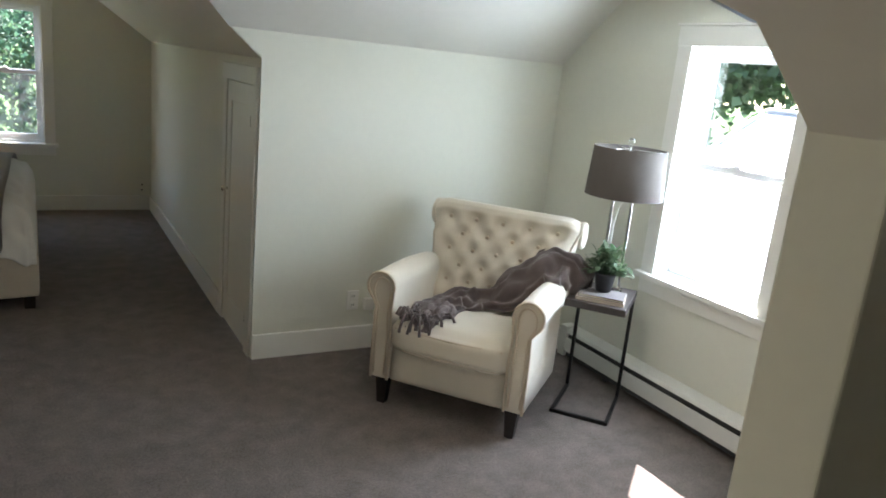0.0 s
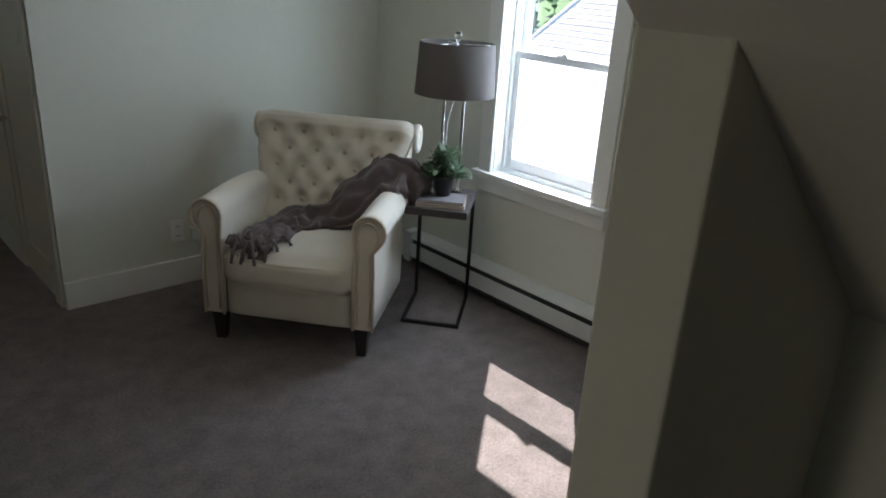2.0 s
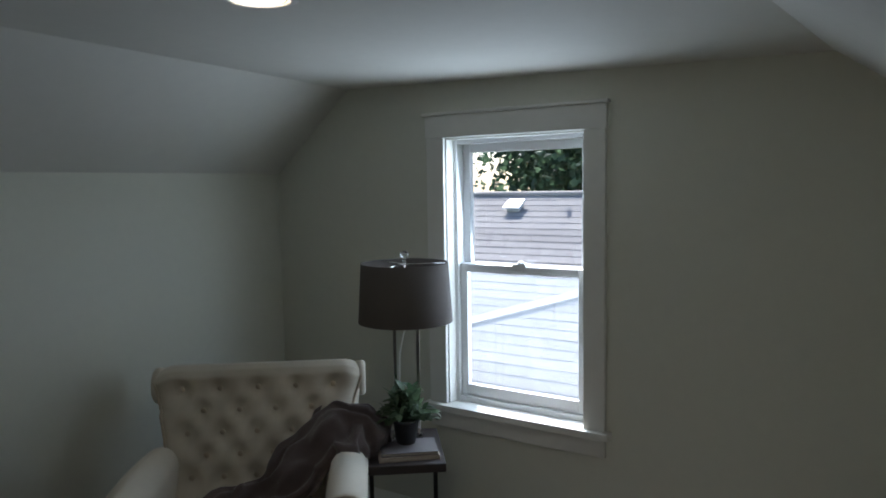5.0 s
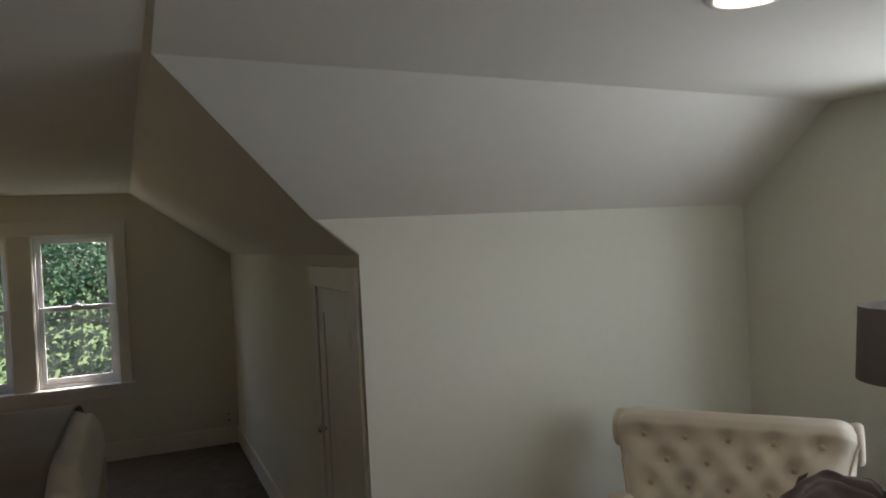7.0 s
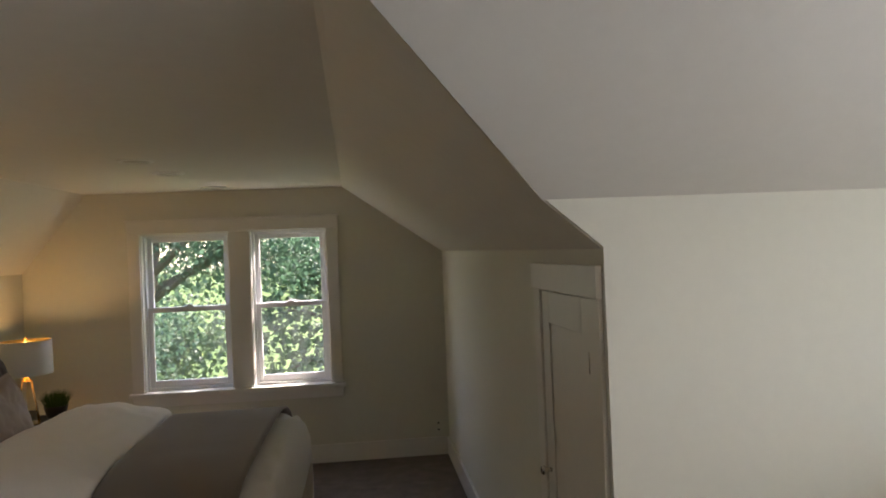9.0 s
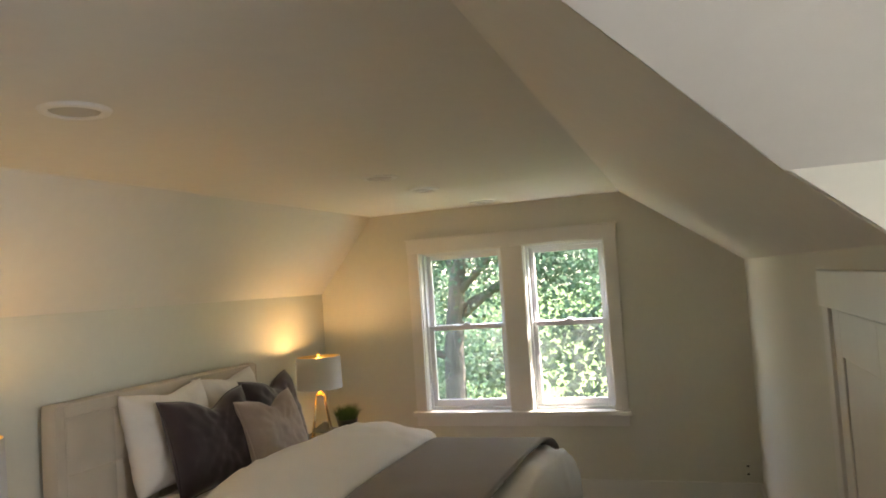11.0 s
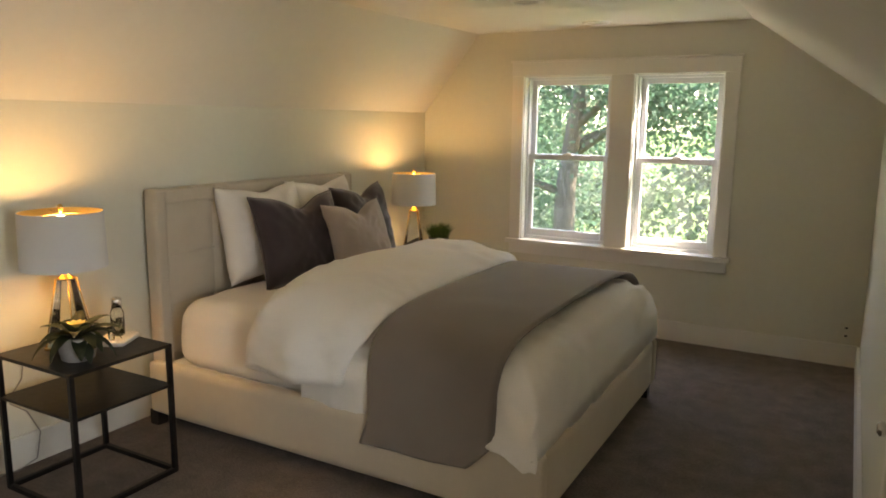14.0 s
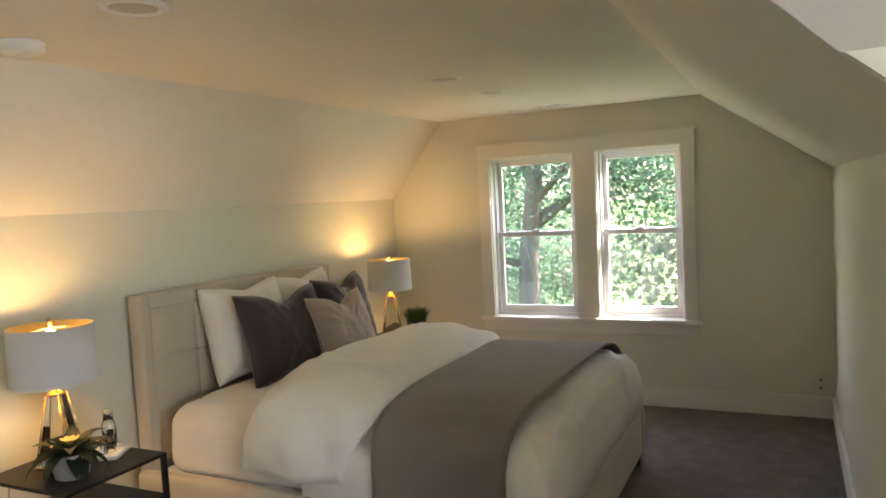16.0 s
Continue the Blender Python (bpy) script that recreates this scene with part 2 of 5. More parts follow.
def roof_z(x):
    """Underside of the gable's ceiling at the north wall."""
    if x < XWC:
        return H1W + (HCN - H1W) * (x - XW) / (XWC - XW)
    return HCN if x < XVN else HCN + (H1N - HCN) * (x - XVN) / (0 - XVN)


GX1, GX2, GZ1, GZ2 = -2.325, -0.905, 0.620, 1.84       # gable opening
bm = bmesh.new()
for xs in ((XW - T, XW, XWC, GX1), (GX2, XVN, 0, T)):
    top = [(x, YG, roof_z(min(max(x, XW), 0)) + 0.02) for x in xs]
    prism(bm, [(xs[0], YG, -0.2), (xs[-1], YG, -0.2)] + top[::-1], (0, T, 0))
box(bm, (GX1, YG, -0.2), (GX2, YG + T, GZ1))
box(bm, (GX1, YG, GZ2), (GX2, YG + T, HCN + 0.05))
structure("wall_north", bm, M_WALL, "cream painted gable wall with a pair of windows", "wall")
structure("wall_west", blocks(((XW - T, YS, -0.2), (XW, AY0, H1W + 0.05)), ((XW - T, AY1, -0.2), (XW, YG, H1W + 0.05))), M_WALL, "cream painted knee wall behind the bed", "wall")
AW0, AW1, AZ0, AZ1 = -2.93, -2.28, 0.36, 1.40            # opening of the added alcove window
# alcove is made up; its deep cheeks keep the fill on the stub wall
bm = blocks(((XA - T, AY0 - 0.12, -0.2), (XA, AW0, H1W + 0.08)), ((XA - T, AW1, -0.2), (XA, AY1 + 0.12, H1W + 0.08)), ((XA - T, AW0, -0.2), (XA, AW1, AZ0)), ((XA - T, AW0, AZ1), (XA, AW1, H1W + 0.08)),
            ((XA, AY0 - 0.12, -0.2), (XW - T, AY0, H1W + 0.08)), ((XA, AY1, -0.2), (XW - T, AY1 + 0.12, H1W + 0.08)))
structure("wall_alcove", bm, M_WALL, "cream painted walls of an unseen alcove added to let in light", "wall")

DY1, DY2, DZ = 0.118, 0.68, 1.465                        # cupboard door in the east knee wall
bm = blocks(((0, DY2, -0.2), (T, YG, H1 + 0.03)), ((0, 0.11, DZ), (T, DY2, H1 + 0.03)), ((0, 0.11, -0.2), (T, DY1, DZ)))
structure("wall_east", bm, M_WALL, "cream painted knee wall with a low cupboard door", "wall")
bm = bmesh.new()
prism(bm, [(T, 0, -0.2), (XE + T, 0, -0.2), (XE + T, 0, H2 + 0.05), (XB, 0, H2 + 0.05), (XB, 0, H2 + 0.005), (0, 0, H1 + 0.005), (0, 0, -0.2)], (0, 0.11, 0))
structure("wall_nook_north", bm, M_WALL, "pale cream painted side wall of the chair nook", "wall")
EY1, EY2, EZ1, EZ2 = -1.676, -1.020, 0.69, 1.872        # nook opening
bm = bmesh.new()
prism(bm, [(XE, EY2, -0.2), (XE, 0.1, -0.2), (XE, 0.1, H2), (XE, 0, H2), (XE, YVE, HCE + 0.03), (XE, EY2, HCE + 0.03)], (T, 0, 0))
prism(bm, [(XE, YP - 0.1, -0.2), (XE, EY1, -0.2), (XE, EY1, HCE + 0.03), (XE, YP - YVE, HCE + 0.03), (XE, YP, H2), (XE, YP - 0.1, H2)], (T, 0, 0))
box(bm, (XE, EY1, -0.2), (XE + T, EY2, EZ1))
box(bm, (XE, EY1, EZ2), (XE + T, EY2, HCE + 0.05))
structure("wall_nook_east", bm, M_WALL, "cream painted end wall of the chair nook with one window", "wall")
bm = bmesh.new()
prism(bm, [(0, YP, -0.2), (XE, YP, -0.2), (XE, YP, H2 + 0.03), (XB, YP, H2 + 0.03), (XB, YP, H2 + 0.005), (0, YP, H1 + 0.005)], (0, YQ - YP, 0))
structure("wall_nook_south", bm, M_WALL, "cream painted stub wall beside the chair nook", "wall", 0.006)
structure("wall_low", blocks(((XL, YS, -0.2), (XL + T, YQ, HL + 0.05))), M_WALL, "cream painted low wall under the eaves", "wall")
bm = blocks(((XW, YS - T, -0.2), (XL + T, YS, HC + 0.1)))
structure("wall_south", bm, M_WALL, "cream painted end wall of the attic", "wall")

# ---- openings, trim and fittings ----
box_post = blocks(((-1.655, YG, GZ1), (-1.505, YG + T, GZ2)))
structure("window_post", box_post, M_WALL, "painted post between the paired gable windows", "wall post")

M_CHROME = material("polished_nickel", (0.72, 0.70, 0.67), 0.14, metal=1.0, vary=0.03, gloss_vary=0.05)
M_PLASTIC = material("white_plastic", (0.80, 0.79, 0.75), 0.4, vary=0.02, gloss_vary=0.05)


def screen_material(name, dense):
    """Fine woven insect screen: mostly open, the threads catch the light."""
    m = bpy.data.materials.new(name)
    m.use_nodes = True
    t, n = m.node_tree, m.node_tree.nodes
    tr, tl, df, a, b = n.new("ShaderNodeBsdfTransparent"), n.new("ShaderNodeBsdfTranslucent"), n.new("ShaderNodeBsdfDiffuse"), n.new("ShaderNodeMixShader"), n.new("ShaderNodeMixShader")
    tl.inputs["Color"].default_value = df.inputs["Color"].default_value = (0.62, 0.65, 0.68, 1)
    a.inputs[0].default_value, b.inputs[0].default_value = 0.30, dense
    t.links.new(tl.outputs[0], a.inputs[1]), t.links.new(df.outputs[0], a.inputs[2])
    t.links.new(tr.outputs[0], b.inputs[1]), t.links.new(a.outputs[0], b.inputs[2])
    t.links.new(b.outputs[0], n["Material Output"].inputs["Surface"])
    return m


# the nook's screen is mixed denser, for a milkier lower sash
M_SCREEN, M_FINESCREEN = screen_material("denser_insect_screen", 0.085), screen_material("fine_insect_screen", 0.03)


def double_hung(name, m, w, h, label, mesh_mat=M_FINESCREEN):
    """A vinyl double-hung window; x to the right, y outwards, z up, from the opening's lower left corner on the wall's inner face."""
    win = tagged(new(name), label, "window", "", "structure")
    win.matrix_world = m
    j, y0, y1 = 0.028, 0.055, 0.15
    bm = blocks(((0, y0, 0), (j, y1, h)), ((w - j, y0, 0), (w, y1, h)), ((j, y0, h - j), (w - j, y1, h)), ((j, y0, 0), (w - j, y1, j)))
    part("window_frame", bm, M_VINYL, win, bevel=0.003)
    bm = blocks(((0, -0.002, 0), (0.012, y0, h)), ((w - 0.012, -0.002, 0), (w, y0, h)), ((0.012, -0.002, h - 0.012), (w - 0.012, y0, h)))
    part("jamb", bm, M_TRIM, win)
    mid = h * 0.515
    for nm, ya, z0, z1 in (("lower_sash", 0.072, j, mid + 0.018), ("upper_sash", 0.108, mid - 0.018, h - j)):
        s, r = 0.036, 0.038
        bm = blocks(((j, ya, z0), (j + s, ya + 0.03, z1)), ((w - j - s, ya, z0), (w - j, ya + 0.03, z1)),
                    ((j + s, ya, z0), (w - j - s, ya + 0.03, z0 + r + (0.014 if nm == "lower_sash" else 0))), ((j + s, ya, z1 - r), (w - j - s, ya + 0.03, z1)))
        sash = part(nm, bm, M_VINYL, win, bevel=0.003)
        bm = blocks(((j + s - 0.004, ya + 0.012, z0 + r - 0.004), (w - j - s + 0.004, ya + 0.016, z1 - r + 0.004)))
        pane = part("pane", bm, M_GLASS, sash, "clear window glass")
        pane.visible_shadow = False
        if nm == "lower_sash":
            bm = bmesh.new()
            box(bm, (w / 2 - 0.032, ya - 0.012, z1 - 0.004), (w / 2 + 0.032, ya + 0.022, z1 + 0.008))
            lathe(bm, [(0.013, z1 + 0.008), (0.013, z1 + 0.017), (0.008, z1 + 0.02)], 12, (w / 2, ya + 0.006))
            box(bm, (w / 2 - 0.004, ya - 0.018, z1 + 0.01), (w / 2 + 0.03, ya + 0.0, z1 + 0.016))
            part("sash_lock", bm, M_VINYL, sash, "white sash lock")
            bm = blocks(((j + s, ya - 0.006, z1 - 0.012), (w - j - s, ya + 0.002, z1 - 0.004)), ((j + s, ya - 0.004, z1 - 0.03), (w - j - s, ya + 0.002, z1 - 0.024)))
            part("meeting_rail", bm, M_VINYL, sash)
    screen = part("screen", blocks(((j, 0.141, j), (w - j, 0.1415, mid + 0.01))), mesh_mat, win, "hazy insect screen")
    bm = blocks(((j + 0.001, 0.139, mid + 0.002), (w - j - 0.001, 0.146, mid + 0.016)), ((j + 0.001, 0.139, j + 0.001), (w - j - 0.001, 0.146, j + 0.014)))
    part("screen_rail", bm, M_VINYL, screen)
    return win


TO_EAST = Matrix(((0, 1, 0, XE), (-1, 0, 0, EY2), (0, 0, 1, EZ1), (0, 0, 0, 1)))
double_hung("window_1", TO_EAST, EY2 - EY1, EZ2 - EZ1, "white vinyl double-hung window in the chair nook", M_SCREEN)
TO_WEST = Matrix(((0, -1, 0, XA), (1, 0, 0, AW0), (0, 0, 1, AZ0), (0, 0, 0, 1)))
double_hung("window_4", TO_WEST, AW1 - AW0, AZ1 - AZ0, "white vinyl double-hung window added in the unseen alcove")
double_hung("window_2", Matrix.Translation((GX1, YG, GZ1)), 0.670, GZ2 - GZ1, "white vinyl double-hung window in the gable wall")
double_hung("window_3", Matrix.Translation((-1.505, YG, GZ1)), 0.600, GZ2 - GZ1, "white vinyl double-hung window in the gable wall")


def casing(m, w, h, posts, label):
    """Flat painted casing round an opening, with head, cap, stool and apron."""
    c = 0.083
    trim = tagged(new("trim"), label, "window trim", "", "structure")
    trim.matrix_world = m
    for x0, x1 in [(-c, 0.006), (w - 0.006, w + c)] + posts:
        part("side_casing", blocks(((x0, -0.02, 0.004), (x1, 0.0, h - 0.004))), M_TRIM, trim, bevel=0.003)
    part("head_casing", blocks(((-c - 0.004, -0.023, h - 0.004), (w + c + 0.004, 0.0, h + 0.092))), M_TRIM, trim, bevel=0.003)
    part("head_cap", blocks(((-c - 0.014, -0.034, h + 0.092), (w + c + 0.014, 0.0, h + 0.106))), M_TRIM, trim, bevel=0.003)
    part("window_sill", blocks(((-c - 0.022, -0.05, -0.026), (w + c + 0.022, 0.0545, 0.004))), M_TRIM, trim, bevel=0.003)
    part("apron", blocks(((-c, -0.018, -0.105), (w + c, 0.0, -0.026))), M_TRIM, trim, bevel=0.003)


casing(TO_EAST, EY2 - EY1, EZ2 - EZ1, [], "white painted casing round the nook window")
casing(TO_WEST, AW1 - AW0, AZ1 - AZ0, [], "white painted casing round the added, unseen alcove window")
casing(Matrix.Translation((GX1, YG, GZ1)), GX2 - GX1, GZ2 - GZ1, [(0.670 - 0.006, 0.820 + 0.006)], "white painted casing round the paired gable windows")


def baseboard(lo, hi):
    bm = blocks((lo, hi))
    structure("baseboard", bm, M_TRIM, "white painted flat baseboard along the carpet", "baseboard", 0.004)


BH, BT = 0.142, 0.018
baseboard((XW, YG - BT, 0), (-BT, YG, BH))
baseboard((XW, YS, 0), (XW + BT, AY0, BH))
baseboard((XW, AY1, 0), (XW + BT, YG - BT, BH))
baseboard((-BT, 0.765, 0), (0, YG - BT, BH))
baseboard((0.0, -BT, 0), (XE - BT, 0, BH))
baseboard((XE - BT, YP + BT, 0), (XE, -2.26, BH))
baseboard((XE - BT, -0.42, 0), (XE, 0.0, BH))
baseboard((0, YP, 0), (XE - BT, YP + BT, BH))
baseboard((-BT, YQ + 0.004, 0), (0, YP - 0.004, BH))
baseboard((XL - BT, YS, 0), (XL, YQ, BH))

# low cupboard door in the east knee wall
M_DOOR = material("door_paint", (0.71, 0.69, 0.62), 0.42, vary=0.03, grain=22, stain=3, gloss_vary=0.06)
door = tagged(new("door_1"), "closed low white cupboard door with one recessed panel", "door", "", "structure")
door.matrix_world = Matrix.Translation((-0.013, DY1, 0))
DW = DY2 - DY1
part("slab", blocks(((0.014, 0.003, 0.012), (0.05, DW - 0.003, DZ - 0.004))), M_DOOR, door, bevel=0.002)
part("stile", blocks(((0.008, 0.003, 0.012), (0.014, 0.095, DZ - 0.004))), M_DOOR, door, bevel=0.003)
part("stile", blocks(((0.008, DW - 0.095, 0.012), (0.014, DW - 0.003, DZ - 0.004))), M_DOOR, door, bevel=0.003)
part("rail", blocks(((0.008, 0.095, DZ - 0.115), (0.014, DW - 0.095, DZ - 0.004))), M_DOOR, door, bevel=0.003)
part("rail", blocks(((0.008, 0.095, 0.012), (0.014, DW - 0.095, 0.19))), M_DOOR, door, bevel=0.003)
bm = bmesh.new()
lathe(bm, [(0.008, 0), (0.007, 0.016), (0.016, 0.024), (0.017, 0.032), (0.010, 0.038)], 16)
bmesh.ops.transform(bm, matrix=Matrix.Translation((0.008, DW - 0.05, 0.83)) @ pose(0, 0, 0, 0, -90, 0), verts=bm.verts)
part("knob", bm, M_CHROME, door, "small round metal knob")
for z in (0.2, 1.28):
    bm = bmesh.new()
    tube(bm, [(0.004, 0.003, z - 0.03), (0.004, 0.003, z + 0.03)], 0.006, 8)
    part("hinge", bm, M_CHROME, door, "small metal hinge")
trim = tagged(new("trim"), "white painted casing round the low cupboard door", "door trim", "", "structure")
part("side_casing", blocks(((-0.014, 0.024, 0), (0, DY1 + 0.001, DZ + 0.0))), M_DOOR, trim, bevel=0.003)
part("side_casing", blocks(((-0.014, DY2 - 0.001, 0), (0, 0.763, DZ + 0.0))), M_DOOR, trim, bevel=0.003)
part("head_casing", blocks(((-0.02, 0.02, DZ), (0, 0.767, DZ + 0.092))), M_DOOR, trim, bevel=0.003)

# electric baseboard heater under the nook window
heater = thing("baseboard_heater", "long white electric baseboard heater with dark slots, along the wall", "heater", Matrix.Translation((XE, -2.25, 0)))
HLn = 1.82
part("back_plate", blocks(((-0.016, 0.01, 0.02), (0, HLn - 0.01, 0.203))), M_HEATER, heater)
part("front_cover", blocks(((-0.082, 0.10, 0.055), (-0.076, HLn - 0.06, 0.142))), M_HEATER, heater, bevel=0.002)
bm = bmesh.new()
prism(bm, [(-0.016, 0.10, 0.207), (-0.070, 0.10, 0.188), (-0.080, 0.10, 0.170), (-0.076, 0.10, 0.167), (-0.064, 0.10, 0.183), (-0.016, 0.10, 0.198)], (0, HLn - 0.16, 0))
part("top_lip", bm, M_HEATER, heater)
part("slot", blocks(((-0.062, 0.10, 0.022), (-0.017, HLn - 0.06, 0.180))), M_GREYMETAL, heater, "dark heater slot")
for y0, y1 in ((0, 0.10), (HLn - 0.06, HLn)):
    part("end_cap", blocks(((-0.084, y0, 0.02), (-0.001, y1, 0.208))), M_HEATER, heater, bevel=0.004)
bm = bmesh.new()
lathe(bm, [(0.016, 0), (0.015, 0.012), (0.004, 0.013)], 16)
bmesh.ops.transform(bm, matrix=Matrix.Translation((-0.084, 0.05, 0.145)) @ pose(0, 0, 0, 0, -90, 0), verts=bm.verts)
part("thermostat_dial", bm, M_PLASTIC, heater, "small thermostat dial")
part("rating_plate", blocks(((-0.0855, 0.03, 0.055), (-0.084, 0.07, 0.095))), M_GREYMETAL, heater)
part("foot", blocks(((-0.06, 0.4, 0.0), (-0.005, 0.43, 0.03))), M_GREYMETAL, heater)
part("foot", blocks(((-0.06, 1.4, 0.0), (-0.005, 1.43, 0.03))), M_GREYMETAL, heater)

# wall outlet with a plug
outlet = thing("wall_outlet", "white duplex wall outlet plate above the baseboard", "outlet", Matrix.Translation((0.575, 0, 0.30)))
part("plate", blocks(((-0.036, -0.007, -0.058), (0.036, 0, 0.058))), M_PLASTIC, outlet, bevel=0.003)
for z in (-0.026, 0.026):
    part("socket", blocks(((-0.017, -0.010, z - 0.017), (0.017, -0.006, z + 0.017))), M_PLASTIC, outlet, bevel=0.004)
    part("slots", blocks(((-0.008, -0.0112, z - 0.006), (-0.005, -0.0098, z + 0.006)), ((0.005, -0.0112, z - 0.006), (0.008, -0.0098, z + 0.006))), M_GREYMETAL, outlet)
gable_outlet = thing("wall_outlet", "small wall-coloured outlet plate low on the gable wall", "outlet", Matrix.Translation((-0.085, YG, 0.225)))
part("plate", blocks(((-0.036, -0.007, -0.058), (0.036, 0, 0.058))), M_WALL, gable_outlet, bevel=0.003)
for z in (-0.026, 0.026):
    part("socket", blocks(((-0.017, -0.010, z - 0.017), (0.017, -0.006, z + 0.017))), M_WALL, gable_outlet, bevel=0.004)
    part("slots", blocks(((-0.008, -0.0112, z - 0.006), (0.008, -0.0098, z + 0.006))), M_GREYMETAL, gable_outlet)
jack = thing("wall_jack", "white phone jack box with a coiled cord on the wall", "wall jack", Matrix.Translation((0.672, 0, 0.275)))
part("box", blocks(((-0.03, -0.026, -0.035), (0.03, 0, 0.035))), M_PLASTIC, jack, bevel=0.005)
bm = bmesh.new()
tube(bm, [(0, -0.02, -0.03), (0.02, -0.03, -0.07), (0.06, -0.03, -0.10), (0.10, -0.025, -0.15), (0.14, -0.03, -0.25)], 0.003, 6)
part("cord", bm, M_PLASTIC, jack)

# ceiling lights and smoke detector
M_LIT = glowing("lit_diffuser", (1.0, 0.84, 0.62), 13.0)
M_OFF = material("unlit_diffuser", (0.52, 0.50, 0.46), 0.5, vary=0.03)


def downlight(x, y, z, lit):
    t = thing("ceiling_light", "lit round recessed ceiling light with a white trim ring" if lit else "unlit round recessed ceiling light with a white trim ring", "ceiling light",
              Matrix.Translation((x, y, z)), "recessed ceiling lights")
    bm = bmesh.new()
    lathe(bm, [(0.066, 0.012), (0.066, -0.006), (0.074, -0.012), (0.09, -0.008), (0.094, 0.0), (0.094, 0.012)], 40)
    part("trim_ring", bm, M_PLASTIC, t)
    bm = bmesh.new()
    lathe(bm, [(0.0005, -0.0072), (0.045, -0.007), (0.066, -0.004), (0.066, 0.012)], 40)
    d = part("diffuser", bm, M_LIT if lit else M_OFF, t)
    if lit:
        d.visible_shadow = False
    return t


def flat_z(y):
    return HC if y < YV else HC + (HCN - HC) * (y - YV) / (YG - YV)


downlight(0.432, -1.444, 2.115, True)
for x, y in ((-1.875, 0.19), (-1.76, 1.96), (-1.755, 2.57), (-1.70, 3.60)):
    downlight(x, y, flat_z(y), False)
smoke = thing("smoke_detector", "round white plastic smoke detector on the ceiling", "smoke detector", Matrix.Translation((-2.472, 0.264, flat_z(0.264))))
bm = bmesh.new()
lathe(bm, [(0.07, 0.0), (0.07, -0.012), (0.066, -0.016), (0.066, -0.02), (0.069, -0.022), (0.066, -0.034), (0.05, -0.042), (0.02, -0.044)], 36)
part("body", bm, M_PLASTIC, smoke)
bm = bmesh.new()
lathe(bm, [(0.018, -0.043), (0.018, -0.048), (0.012, -0.05)], 20)
part("test_button", bm, M_PLASTIC, smoke)

# ---- outside ----
M_GRASS = material("lawn", (0.06, 0.11, 0.03), 0.95, vary=0.35, grain=3, stain=0.3, tint=(0.10, 0.13, 0.045), spec=0.1)
M_SHINGLE = material("asphalt_shingle", (0.40, 0.38, 0.36), 0.95, vary=0.2, grain=60, stain=3.0, bump=0.6, bump_scale=160, tint=(0.32, 0.30, 0.29), spec=0.2, random_value=0.12)
M_FLASH = material("pale_valley_flashing", (0.60, 0.58, 0.57), 0.8, vary=0.08, grain=20, stain=2)
M_SIDING = material("neighbour_siding", (0.55, 0.55, 0.58), 0.7, vary=0.05, grain=10, stain=1)
M_BARK = material("bark", (0.10, 0.085, 0.07), 0.95, vary=0.4, grain=14, stain=3, bump=1.0, bump_scale=30, stretch=(1, 1, 0.25), dist=0.03)


def leaf_material(name, a, b):
    m = bpy.data.materials.new(name)
    m.use_nodes = True
    t, n, l = m.node_tree, m.node_tree.nodes, m.node_tree.links
    geo = n.new("ShaderNodeNewGeometry")
    r = n.new("ShaderNodeValToRGB")
    r.color_ramp.elements[0].color, r.color_ramp.elements[1].color = (*a, 1), (*b, 1)
    l.new(geo.outputs["Random Per Island"], r.inputs[0])
    d, tr, mix = n.new("ShaderNodeBsdfPrincipled"), n.new("ShaderNodeBsdfTranslucent"), n.new("ShaderNodeMixShader")
    d.inputs["Roughness"].default_value = 0.55
    l.new(r.outputs[0], d.inputs["Base Color"]), l.new(r.outputs[0], tr.inputs["Color"])
    mix.inputs[0].default_value = 0.5
    l.new(d.outputs[0], mix.inputs[1]), l.new(tr.outputs[0], mix.inputs[2])
    l.new(mix.outputs[0], n["Material Output"].inputs["Surface"])
    return m


M_LEAF = leaf_material("maple_leaves", (0.036, 0.085, 0.052), (0.090, 0.170, 0.105))
M_LEAF2 = leaf_material("dark_leaves", (0.045, 0.085, 0.045), (0.12, 0.19, 0.10))
GROUND = -3.3
bm = bmesh.new()
grid(bm, lambda u, v: (-400 + 800 * u, -400 + 800 * v, GROUND + 0.0), 8, 8)
structure("ground", bm, M_GRASS, "green lawn reaching away below the windows", "lawn")


